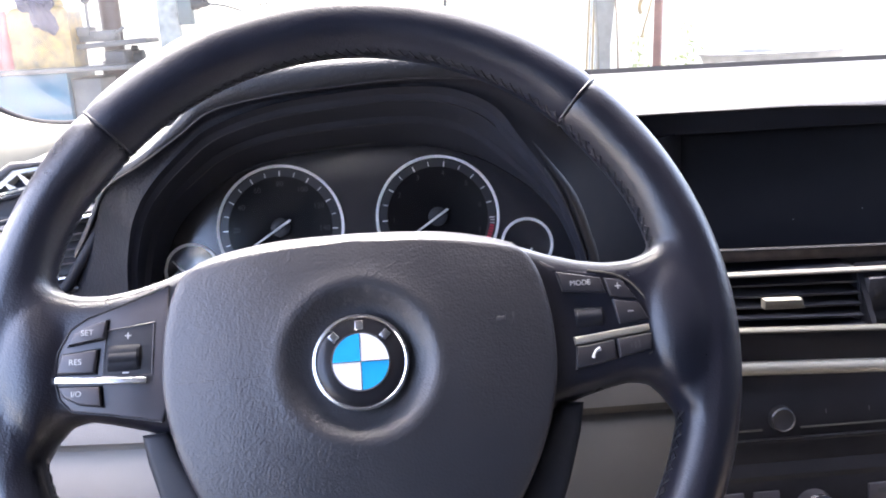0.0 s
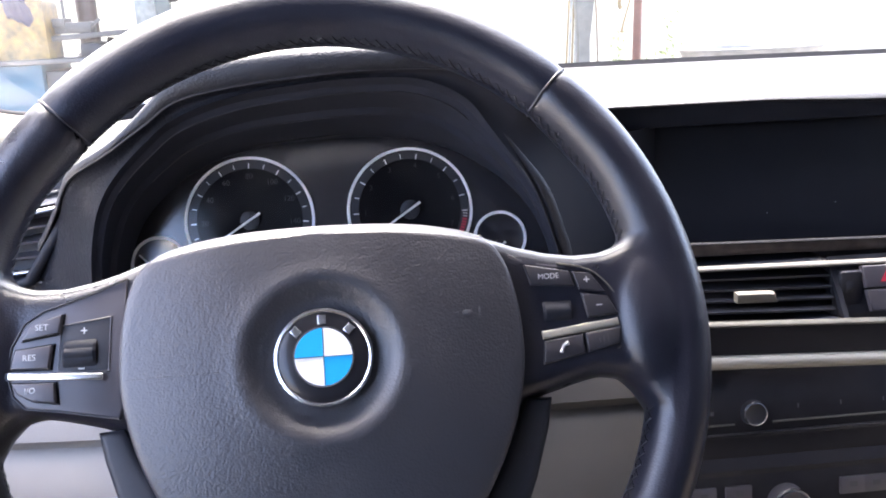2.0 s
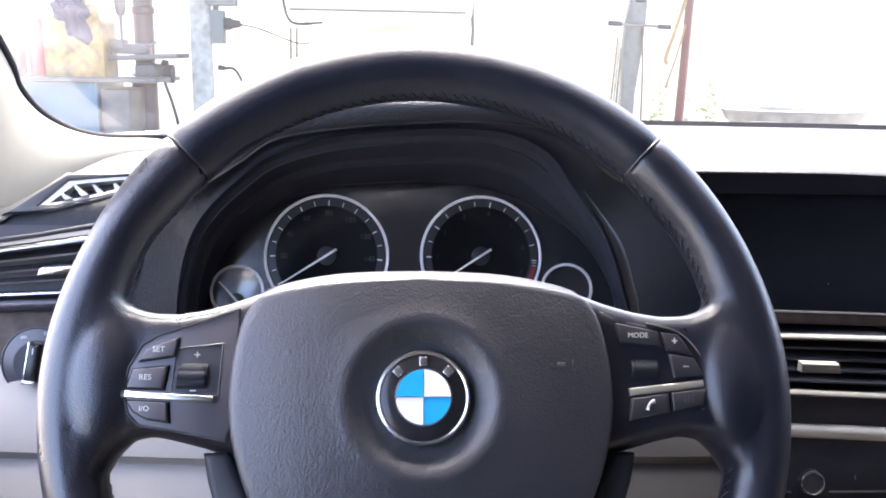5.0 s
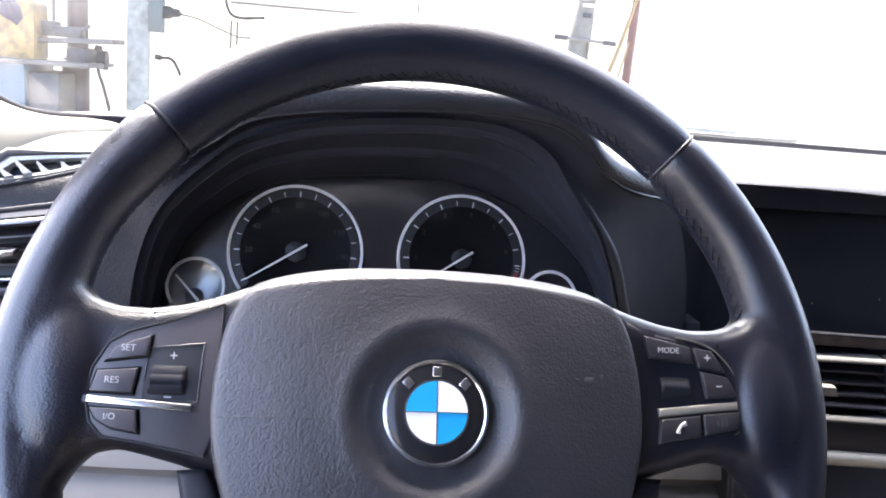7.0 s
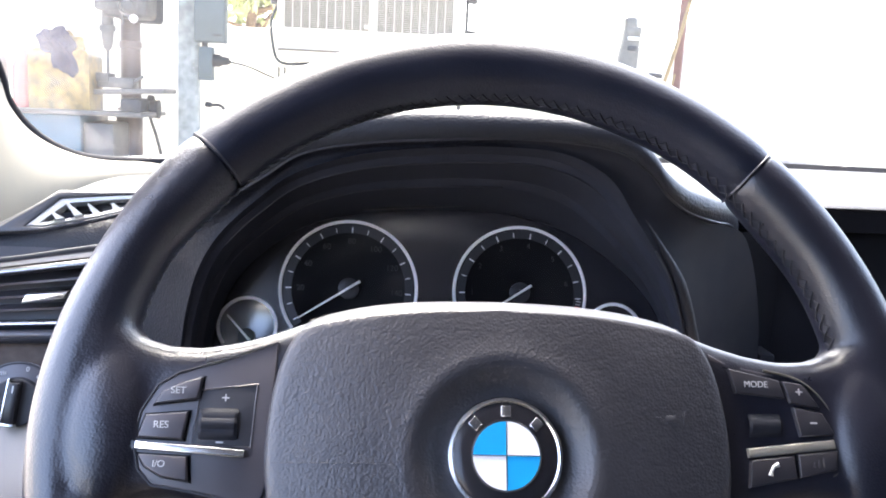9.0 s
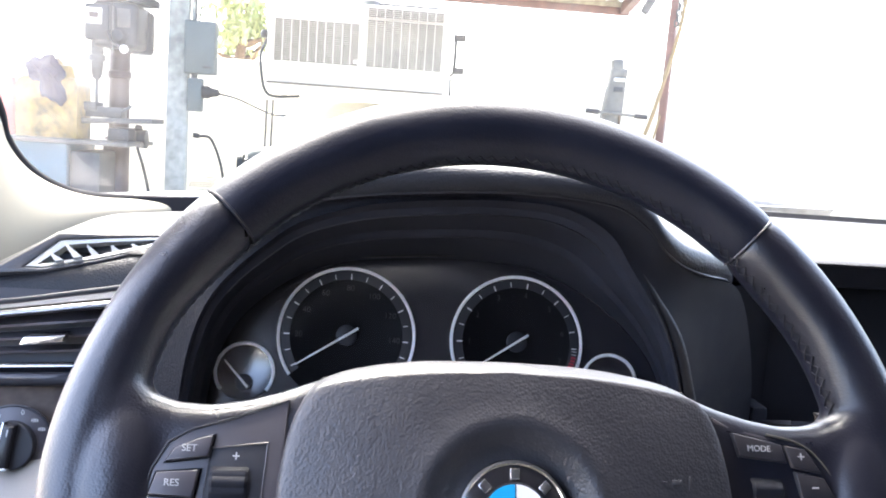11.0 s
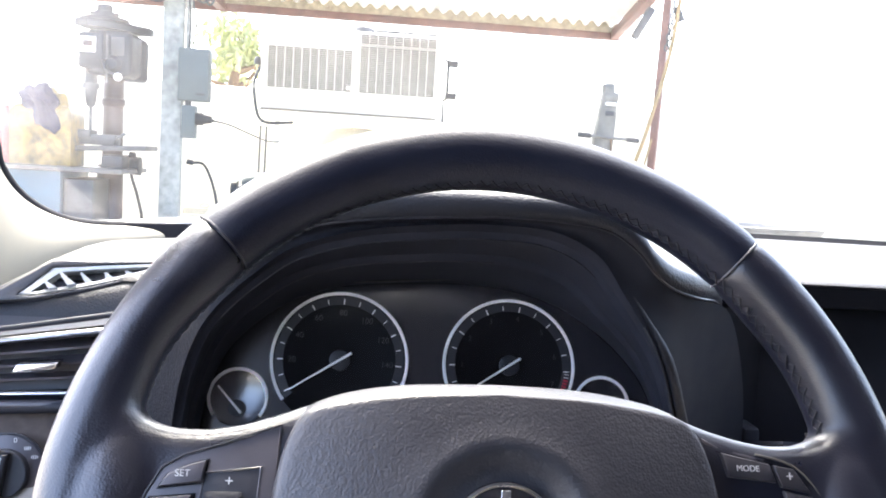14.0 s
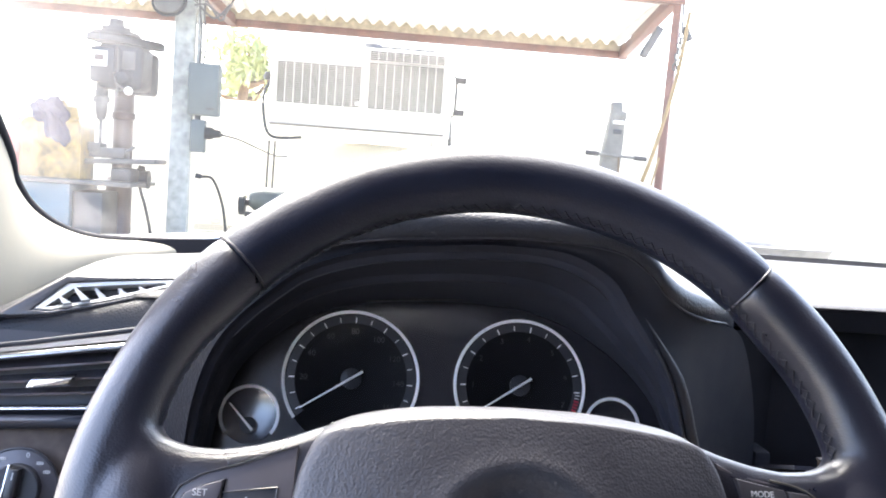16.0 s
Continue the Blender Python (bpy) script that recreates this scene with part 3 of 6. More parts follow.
def hpart(name, bm, mat, label="", smooth=40):
    bmesh.ops.transform(bm, matrix=hinv, verts=bm.verts)
    return part(name, bm, mat, hood, label, smooth)


N = 97
LIP = spline([(-0.262, 0.312, 0.86), (-0.231, 0.307, 0.912), (-0.207, 0.296, 0.958), (-0.184, 0.256, 0.992), (-0.150, 0.236, 1.0105), (-0.122, 0.235, 1.0285), (-0.099, 0.235, 1.0435), (-0.060, 0.235, 1.0515),
              (-0.009, 0.235, 1.0560), (0.030, 0.235, 1.0580), (0.066, 0.235, 1.0572), (0.099, 0.235, 1.0525), (0.120, 0.236, 1.0395), (0.1335, 0.239, 1.0255), (0.152, 0.250, 1.0145), (0.182, 0.274, 1.005), (0.216, 0.300, 0.989), (0.240, 0.318, 0.92), (0.243, 0.322, 0.84)], N)
MOUTH = spline([(-0.182, 0.262, 0.86), (-0.178, 0.256, 0.912), (-0.172, 0.250, 0.945), (-0.162, 0.244, 0.973), (-0.148, 0.241, 0.994), (-0.126, 0.239, 1.015), (-0.102, 0.238, 1.0325), (-0.060, 0.238, 1.0455),
                (-0.009, 0.238, 1.0515), (0.030, 0.238, 1.053), (0.066, 0.238, 1.050), (0.095, 0.239, 1.036), (0.112, 0.240, 1.014), (0.128, 0.242, 0.992), (0.140, 0.244, 0.974), (0.149, 0.247, 0.955), (0.156, 0.250, 0.935), (0.163, 0.254, 0.912), (0.168, 0.26, 0.86)], N)
TD = radians(18)
D_UP, D_OUT = Vector((0, math.sin(TD), math.cos(TD))), Vector((0, -math.cos(TD), math.sin(TD)))


def on_face(x, v, out=0.0):
    return Vector((x, 0.33, 0.945)) + D_UP * v + D_OUT * out


RIMLINE = spline([on_face(x, v) for x, v in ((-0.172, -0.085), (-0.170, -0.060), (-0.1665, -0.035), (-0.158, -0.010), (-0.146, 0.008), (-0.126, 0.0265), (-0.102, 0.0408), (-0.068, 0.0505),
                  (-0.030, 0.0545), (0.000, 0.0560), (0.030, 0.0555), (0.062, 0.0515), (0.093, 0.0415), (0.116, 0.0281), (0.134, 0.0145), (0.150, -0.002), (0.162, -0.020), (0.170, -0.045), (0.173, -0.085))], N)
ROLL = spline([(-0.2300, 0.3070, 0.9300), (-0.2160, 0.3000, 0.9500), (-0.203, 0.286, 0.9680), (-0.180, 0.250, 0.9935), (-0.150, 0.236, 1.0105), (-0.122, 0.235, 1.0285), (-0.099, 0.235, 1.0435), (-0.060, 0.235, 1.0515),
               (-0.009, 0.235, 1.0560), (0.030, 0.235, 1.0580), (0.066, 0.235, 1.0572), (0.099, 0.235, 1.0525), (0.120, 0.236, 1.0395), (0.1335, 0.239, 1.0255), (0.152, 0.250, 1.0145), (0.176, 0.268, 1.0070), (0.200, 0.296, 1.0010), (0.212, 0.314, 0.993), (0.222, 0.335, 0.985)], N)
# the lip: a roll that runs on into the upper side
rows = []
for p in ROLL:
    row = []
    full = 0.4 + 0.6 * ramp(-0.150, -0.085, p.x)
    drop = ramp(0.145, 0.18, p.x)
    rise = 1 + 0.2 * ramp(0.05, -0.05, p.x) * ramp(-0.16, -0.11, p.x)
    row.append(p + Vector((0, 0.010, -0.001 - 0.022 * drop)))
    for dy, dz in ((0.004, -0.001 - 0.004 * drop), (0.0, 0.0), (-0.0025, 0.005), (-0.0022, 0.0100), (0.0, 0.0138), (0.0035, 0.0158), (0.0085, 0.0164)):
        row.append(p + Vector((0, dy * full, dz * full * rise)))
    for k in range(1, 9):
        y = p.y + 0.0085 + 0.22 * k / 8
        f = ramp(0.0, 0.12, y - p.y - 0.0085)
        z = (p.z + 0.0164 * full * rise - 0.001 * k) * (1 - f) + (dash_height(p.x, y) - 0.006) * f
        row.append(Vector((p.x * (1 + 0.02 * k / 8), y, z)))
    rows.append(row)
hpart("lip", sheet(rows), "lip", "rolled black leather lip", 60)
# seam along the lip
hpart("seam", tube([p + Vector((0, -0.0004, 0.0005)) for p in ROLL], 0.0008, 6), "switch_dark")
# cheeks between lip and mouth; right half toned apart to suit its shade
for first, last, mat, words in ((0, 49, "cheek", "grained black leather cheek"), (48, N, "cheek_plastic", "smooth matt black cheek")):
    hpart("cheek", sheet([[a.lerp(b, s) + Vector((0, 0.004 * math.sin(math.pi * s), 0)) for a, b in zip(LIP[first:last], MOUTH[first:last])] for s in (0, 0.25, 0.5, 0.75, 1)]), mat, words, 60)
hpart("side_filler", sheet([[(x, y, z) for z in (0.84, 0.90, 0.95, 0.993)] for x, y in ((0.222, 0.324), (0.242, 0.332), (0.256, 0.344), (0.268, 0.354))]), "seal", "", 60)
hpart("cheek_seam", tube([p + Vector((0, -0.0006, 0)) for p in MOUTH[70:]], 0.0007, 6), "thread")
hpart("cheek_roll", tube([p + Vector((0.006, 0.0028, 0)) for p in MOUTH[64:]], 0.0042, 10, radius=lambda f: 0.0045 * min(1.0, 0.1 + 2.2 * f)), "lip", "padded edge roll")
# stepped lining from the mouth back to the instrument face
depths = ((0.0, 0), (0.10, 0.0), (0.13, 0.0035), (0.17, 0.0035), (0.42, 0.0015), (0.46, 0.005), (0.50, 0.005), (0.80, 0.003), (1.0, 0.0))
rows = []
for s, inset in depths:
    row = []
    for a, b in zip(MOUTH, RIMLINE):
        q = a.lerp(b, s)
        c = Vector((-0.006, q.y, 0.93))
        row.append(q + (c - q).normalized() * inset)
    rows.append(row)
hpart("lining", sheet(rows), "flock", "matt black stepped lining", 25)
for k, first, last in ((2, 20, 62), (5, 24, 52)):
    hpart("lining_edge", tube([q + Vector((0, -0.0004, -0.0004)) for q in rows[k][first:last]], 0.0004, 6), "soft_black")

hpart("shroud_floor", solid(sheet([[(-0.20, 0.262, 0.862), (0.18, 0.26, 0.862)], [(-0.20, 0.31, 0.868), (0.18, 0.31, 0.868)]]), 0.003), "flock")

# ---- instruments ----
cluster = thing("instrument_cluster", "dark instrument panel with silver-ringed round dials", "instrument panel", Matrix.Translation(on_face(0, 0)) @ pose(0, 0, 0, 90 - 18, 0, 0))
face_pts = [((p - on_face(0, 0)).dot(Vector((1, 0, 0))), (p - on_face(0, 0)).dot(D_UP)) for p in RIMLINE[::3]]
part("face", prism([(x * 1.01, v + 0.001) for x, v in face_pts], -0.008, -0.001), "face", cluster)


def ring(cx, cy, r, width, a0, a1, z=0.0):
    bm = bmesh.new()
    w = width / 2
    turned([(r - w, z), (r - w * 0.9, z + w * 0.5), (r - w * 0.62, z + w * 0.55), (r - w * 0.55, z + w * 0.15), (r - w * 0.4, z + w * 0.15), (r - w * 0.3, z + w * 0.75), (r + w * 0.7, z + w * 0.8), (r + w * 0.92, z + w * 0.5), (r + w, z), (r - w, z)], 72, bm, Matrix.Translation((cx, cy, 0)), (a0, a1))
    return bm


def gauge(cx, cy, r, ring_a, ticks, needle_a, needle_len, tail_len, hub_r, pivot, tick_long, name, width):
    g = part(name, turned([(0, -0.0004), (r - 0.001, -0.0004), (r, 0.0002)], 64), "dial" if ticks else "face", cluster, at=Matrix.Translation((cx, cy, 0)))
    part("ring", ring(0, 0, r, width, *ring_a), "ring_silver", g, "bright silver ring")
    if ticks:
        part("scale_band", turned([(r * 0.83, 0), (r * 0.835, 0.0003), (r * 0.955, 0.0003), (r * 0.96, 0)], 72, arc=ring_a), "dial_band", g)
        for a, kind in ticks:
            ln, wd = ((0.0042, 0.0009), (0.0036, 0.0006))[kind]
            c = r * 0.918 - ln * 0.5
            part("tick", box(ln, wd, 0.0003, at=(0, 0, 0.0006)), "tick_white", g, at=pose(c * math.cos(radians(a)), c * math.sin(radians(a)), 0, 0, 0, a))
    px, py = pivot
    part("needle", prism([(-tail_len, -0.0010), (needle_len, -0.0005), (needle_len, 0.0005), (-tail_len, 0.0010)], 0.003, 0.0038, 0.0003), "needle", g, at=pose(px, py, 0, 0, 0, needle_a))
    part("hub", turned([(hub_r, 0), (hub_r, 0.0022), (hub_r * 0.85, 0.0028), (0, 0.0028)], 32), "soft_black", g, at=Matrix.Translation((px, py, 0)))
    dome = [(r * 0.96 * k / 8, 0.0062 - (r * 0.96 * k / 8) ** 2 / 4.0) for k in range(9)]
    glass_disc = part("dial_glass", turned(dome, 48), "lens", g, "clear domed dial glass")
    glass_disc.visible_shadow = False
    return g


speed_ticks = [(211.5 - 15.4 * i, i % 2) for i in range(17)]
speed = gauge(-0.0718, -0.0063, 0.0504, (-37, 217), speed_ticks, 212.5, 0.043, 0.010, 0.0078, (0.0, 0.0), 0.004, "speed_dial", 0.0025)
rev_ticks = [(215.2 - 16.9 * i, i % 2) for i in range(14)]
rev = gauge(0.0565, -0.0054, 0.0498, (-37, 217), rev_ticks, 213, 0.043, 0.010, 0.0078, (0.0, 0.0), 0.004, "rev_dial", 0.0025)
gauge(-0.1445, -0.0362, 0.0209, (-38, 218), [], 133, 0.021, 0.005, 0.006, (0.0, -0.0075), 0.002, "fuel_dial", 0.0025)
gauge(0.1285, -0.0325, 0.0206, (-38, 218), [], 225, 0.019, 0.005, 0.006, (0.0, -0.0075), 0.002, "temperature_dial", 0.0025)
for a0 in range(-37, -14, 3):
    part("red_zone" if a0 < -24 else "fine_tick", box(0.0036, 0.0014 if a0 < -24 else 0.0005, 0.0003, at=(0, 0, 0.0007)), "red_print" if a0 < -24 else "tick_white", rev,
         at=pose(0.0450 * math.cos(radians(a0 + 12)), 0.0450 * math.sin(radians(a0 + 12)), 0, 0, 0, a0 + 12))
for i in range(9):
    a = radians(211.5 - 30.8 * i)
    if i:
        lettering(str(20 * i), 0.0062, "faint_print", speed, Matrix.Translation((0.0355 * math.cos(a), 0.0355 * math.sin(a), 0.0003)), "numeral", 0.0001)
for i in range(8):
    a = radians(215.2 - 33.8 * i)
    lettering(str(i), 0.006, "faint_print", rev, Matrix.Translation((0.036 * math.cos(a), 0.036 * math.sin(a), 0.0003)), "numeral", 0.0001)

# ---- steering wheel ----
TILT_W = 27.6
wheel = thing("steering_wheel", "black leather multifunction steering wheel with silver trim", "steering wheel", pose(0, 0, 0.95, 90 - TILT_W, 0, 0))
RIM_R, RIM_U, RIM_N = 0.1712, 0.0075, -0.031


def rim_point(a, q, grow=0.0):
    """A point on the rim: a round the wheel, q round its section (0 outward, 90 to the driver), degrees."""
    swell = 0.0035 * (math.exp(-((a - 8) / 16) ** 2) + math.exp(-((a - 172) / 16) ** 2)) + 0.0016 * (math.exp(-((a - 38) / 9) ** 2) + math.exp(-((a - 142) / 9) ** 2))
    swell -= 0.0022 * math.exp(-((a - 152) / 14) ** 2)
    r = 0.0146 + grow
    crown = 0.0044 * math.exp(-((a - 107) / 36) ** 2)
    rad = (r + 0.2 * swell) * math.cos(radians(q)) - (swell if math.cos(radians(q)) < 0 else 0) * abs(math.cos(radians(q))) + (crown if math.cos(radians(q)) > 0 else 0) * max(math.cos(radians(q)), 0)
    dep = (r + 0.0022) * math.sin(radians(q))
    rr = RIM_R + rad
    return Vector((rr * math.cos(radians(a)), RIM_U + rr * math.sin(radians(a)), RIM_N + dep))


def rim_arc(a0, a1):
    n = max(int(abs(a1 - a0) / 2), 4)
    rows = [[rim_point(a0 + (a1 - a0) * i / n, 360 * k / 28, -0.0008 if i in (0, n) else (-0.0001 if i in (1, n - 1) else 0.0)) for k in range(28)] for i in range(n + 1)]
    rows.insert(0, [rim_point(a0, 360 * k / 28, -0.005) for k in range(28)])
    rows.append([rim_point(a1, 360 * k / 28, -0.005) for k in range(28)])
    bm = sheet(rows, closed_cols=True)
    bm.verts.ensure_lookup_table()
    bm.faces.new([bm.verts[k] for k in range(28)])
    bm.faces.new([bm.verts[len(rows) * 28 - 28 + k] for k in range(28)])
    return bm


def spoke_body(side):
    o = [(0.070, 0.058), (0.081, 0.0555), (0.094, 0.0505), (0.108, 0.0465), (0.122, 0.0442), (0.135, 0.0446), (0.1445, 0.0475), (0.1505, 0.0540), (0.1570, 0.0630), (0.1670, 0.062), (0.1725, 0.038), (0.1745, 0.005), (0.1725, -0.022),
         (0.166, -0.042), (0.1575, -0.043), (0.1515, -0.034), (0.1465, -0.0250), (0.140, -0.0182), (0.130, -0.0165), (0.12, -0.0185), (0.105, -0.0225), (0.09, -0.027), (0.07, -0.03)]
    rows = []
    for z, inset in ((-0.046, 0.004), (-0.042, 0.001), (-0.036, 0.0), (-0.030, 0.0004), (-0.025, 0.0018), (-0.0215, 0.0040), (-0.0195, 0.0070), (-0.0185, 0.011)):
        row = []
        for k, (x, y) in enumerate(o):
            a, b = Vector(o[k - 1]), Vector(o[(k + 1) % len(o)])
            t = (b - a).normalized()
            inward = Vector((t.y, -t.x))
            row.append((side * (x + inward.x * inset), y + inward.y * inset, z + 0.0035 * ramp(0.138, 0.156, x) * ramp(-0.03, -0.02, z)))
        rows.append(row)
    bm = sheet(rows, closed_cols=True)
    bm.verts.ensure_lookup_table()
    k = len(o)
    for base in (0, len(rows) * k - k):
        loop = [bm.verts[base + i] for i in range(k)]
        edges = [bm.edges.get((loop[i], loop[(i + 1) % k])) for i in range(k)]
        bmesh.ops.triangle_fill(bm, edges=edges, use_beauty=True, normal=(0, 0, 1))
        bm.verts.ensure_lookup_table()
    return bm


def spoke_root(side):
    """The full, rounded leather where the spoke runs into the rim."""
    bm = bmesh.new()
    bmesh.ops.create_uvsphere(bm, u_segments=32, v_segments=20, radius=1.0, matrix=Matrix.Translation((side * 0.1555, 0.010, -0.0215)) @ Matrix.Diagonal((0.0165, 0.034, 0.0095, 1)))
    return bm


def fused(bodies, voxel, rounds):
    """Several closed bodies melted into one smooth skin."""
    both = bmesh.new()
    for bm in bodies:
        bmesh.ops.recalc_face_normals(bm, faces=bm.faces)
        me = bpy.data.meshes.new("tmp")
        bm.to_mesh(me)
        bm.free()
        both.from_mesh(me)
        bpy.data.meshes.remove(me)
    me = bpy.data.meshes.new("fused")
    both.to_mesh(me)
    both.free()
    tmp = new("fused_tmp", me)
    r = tmp.modifiers.new("remesh", "REMESH")
    r.mode, r.voxel_size, r.use_smooth_shade = "VOXEL", voxel, True
    f = tmp.modifiers.new("smooth", "SMOOTH")
    f.factor, f.iterations = 0.5, rounds
    out = bpy.data.meshes.new_from_object(tmp.evaluated_get(bpy.context.evaluated_depsgraph_get()))
    bpy.data.objects.remove(tmp)
    bpy.data.meshes.remove(me)
    out.shade_smooth()
    return out


def grip(me, label, mat):
    me.name = "rim_grip"
    me.materials.clear()
    me.materials.append(M[mat])
    return part("rim_grip", me, mat, wheel, label)


SEAM_R, SEAM_L = 45.8, 135.9
part("rim_grip", rim_arc(SEAM_R, SEAM_L), "rim_leather", wheel, "black leather upper grip", 70)
part("rim_grip", rim_arc(232.5, 307.5), "rim_leather", wheel, "black leather lower grip", 70)
grip(fused([rim_arc(-52, SEAM_R + 0.35), spoke_body(1), spoke_root(1)], 0.0011, 34), "black leather side grip flowing into the spoke", "grip_leather")
grip(fused([rim_arc(SEAM_L - 0.35, 232), spoke_body(-1), spoke_root(-1)], 0.0011, 34), "black leather side grip flowing into the spoke, rubbed shiny", "worn_leather")
core = sheet([[rim_point(a, 360 * k / 16, -0.0028) for k in range(16)] for a in range(0, 360, 6)], closed_rows=True, closed_cols=True)
part("rim_core", core, "seal", wheel)
# welts where the grips meet; the right one is pale to paint its highlight
for a, mat, words in ((SEAM_R + 0.25, "edge_highlight", "pale welt, coloured as a highlight"), (SEAM_L - 0.25, "switch_dark", "")):
    part("seam_welt", tube([rim_point(a, 360 * k / 32, -0.0004) for k in range(32)], 0.0005, 6, closed=True), mat, wheel, words)
# cross stitches round the inner edge: two threads that cross over the seam
st = bmesh.new()
for i in range(136):
    a = -46 + 272 * i / 135
    for s in (-1, 1):
        run = [rim_point(a + 1.05 * f, 168 + 24 * ramp(75, 135, a) - 10 * s * f, 0.0 - 0.0006 * ramp(95, 150, a) + (0.0007 if s > 0 else 0.0004) * (1 - f * f)) for f in (-1, -0.5, 0, 0.5, 1)]
        tube(run, 0.00042 if s > 0 else 0.00028, 6, bm=st)
tagged(part("stitching", st, "thread", wheel, "dark cross-stitched thread"), kind="stuff")


# airbag cover with a dished middle
PAD = [(0.0, 0.0570), (0.033, 0.0562), (0.058, 0.0538), (0.0745, 0.0508), (0.0815, 0.0470), (0.0865, 0.0380), (0.0895, 0.0260), (0.0912, 0.0120), (0.0912, -0.0050), (0.0885, -0.0210), (0.0830, -0.0385), (0.0745, -0.0560), (0.0640, -0.0720), (0.050, -0.0850), (0.028, -0.0915), (0.0, -0.0930)]
half = [(p.x, p.y) for p in spline([(x, u, 0) for x, u in PAD], 46)]
outline = half + [(-x, u) for x, u in reversed(half[1:-1])]


def pad_height(x, u):
    r = math.hypot(x, u)
    dome = 0.0012 - 0.0105 * (abs(x) / 0.092) ** 2.4 - 0.006 * (abs(u - 0.0) / 0.08) ** 2.2
    dish = -0.0062 * (1 - ramp(0.0250, 0.0355, r))
    lip = 0.0008 * math.exp(-((r - 0.037) / 0.004) ** 2)
    return dome + dish + lip


rows = [[(x * 0.001, u * 0.001, pad_height(0, 0)) for x, u in outline]]
for s in (0.12, 0.22, 0.28, 0.32, 0.36, 0.40, 0.44, 0.50, 0.58, 0.66, 0.74, 0.82, 0.89, 0.94, 0.975):
    row = []
    for x, u in outline:
        r0 = math.hypot(x, u)
        r = 0.0455 * (s / 0.5) if s < 0.5 else 0.0455 + (r0 - 0.0455) * (s - 0.5) / 0.5
        row.append((x * r / r0, u * r / r0, pad_height(x * r / r0, u * r / r0)))
    rows.append(row)
for drop, shrink in ((0.0006, 0.992), (0.0025, 1.0), (0.006, 1.004), (0.014, 1.004), (0.026, 1.0), (0.040, 0.98)):
    row = []
    for x, u in outline:
        out = 0.0095 * ramp(0.038, 0.056, u) * ramp(0.0, 0.024, drop)
        row.append((x * shrink, u * shrink + out, pad_height(x, u) - drop))
    rows.append(row)
part("airbag_cover", sheet(rows, closed_cols=True), "pad", wheel, "grained black airbag cover with a dished middle", 70)
# dark gap round the cover and the body behind it
part("hub_body", prism([(x * 1.02, u * 1.02) for x, u in outline], -0.060, -0.030), "seal", wheel)

# lower spoke trims beside the cover
for s in (1, -1):
    part("lower_spoke", prism([(s * x, u) for x, u in ((0.0925, -0.0235), (0.1045, -0.0245), (0.1015, -0.038), (0.094, -0.060), (0.083, -0.085), (0.07, -0.11), (0.055, -0.148), (0.035, -0.158), (0.035, -0.10), (0.06, -0.078), (0.076, -0.055), (0.086, -0.036))], -0.044, -0.022, 0.004, 4),
         "soft_black", wheel)

# roundel
emblem = part("emblem", turned([(0.0215, -0.0055), (0.0215, -0.0026), (0.0207, -0.0016), (0.016, -0.0006), (0.008, 0.0001), (0, 0.0002)], 64), "gloss_black", wheel, "round enamel emblem in blue, white and black")
part("emblem_ring", turned([(0.0222, -0.0055), (0.0224, -0.0022), (0.0218, -0.0012), (0.0207, -0.0009), (0.0201, -0.0013), (0.0200, -0.0025)], 72), "chrome", emblem)
part("inner_ring", turned([(0.0134, -0.0004), (0.0134, 0.0003), (0.0127, 0.0003), (0.0127, -0.0004)], 64), "chrome", emblem)
for i in range(4):
    bm = bmesh.new()
    pts = [(0.0002, 0.0002)] + disc_outline(0, 0, 0.0127, 12, 90 * i + 0.8, 90 * i + 89.2)
    if i:
        pts[0] = ((0.0002, 0.0002), (-0.0002, 0.0002), (-0.0002, -0.0002), (0.0002, -0.0002))[i]
    prism(pts, -0.0004, 0.0005, bm=bm)
    part("quarter", bm, ("white_enamel", "blue_enamel")[i % 2], emblem)
part("quarter_divider", box(0.0254, 0.0004, 0.0004, at=(0, 0, 0.0005), bm=box(0.0004, 0.0254, 0.0004, at=(0, 0, 0.0005))), "chrome", emblem)
for a in (135, 90, 45):
    c = 0.0166
    part("bar", prism([(-0.0019, -0.0021), (0.0019, -0.0021), (0.0019, 0.0021), (-0.0019, 0.0021)], -0.0012, 0.0001, 0.0003), "chrome", emblem, at=pose(c * math.cos(radians(a)), c * math.sin(radians(a)), 0, 0, 0, a - 90))

# faint tear seam showing through the cover
part("tear_seam", tube([(x, -0.0035, pad_height(x, -0.0035) - 0.0003) for x in [-0.0885 + 0.046 * k / 12 for k in range(13)]], 0.0004, 6), "pad", wheel)

# horn mark, pressed into the cover
for x, w, h in ((0.0655, 0.0045, 0.0024), (0.0715, 0.0007, 0.0052), (0.0605, 0.0022, 0.0007)):
    part("horn_mark", box(w, h, 0.0004, 0.0002, at=(x, 0.0155, pad_height(x, 0.0155) + 0.0001)), "grey_print", wheel)

# switch panels
PZ = -0.0172
panel_l = part("switch_panel", prism([(-0.0895, 0.0445), (-0.111, 0.0365), (-0.127, 0.0315), (-0.135, 0.0265), (-0.1405, 0.016), (-0.1425, 0.0055), (-0.1395, -0.006), (-0.134, -0.012), (-0.118, -0.0145), (-0.093, -0.0195), (-0.0905, -0.012)], -0.024, PZ, 0.0012), "switch", wheel, "dark grey switch panel")
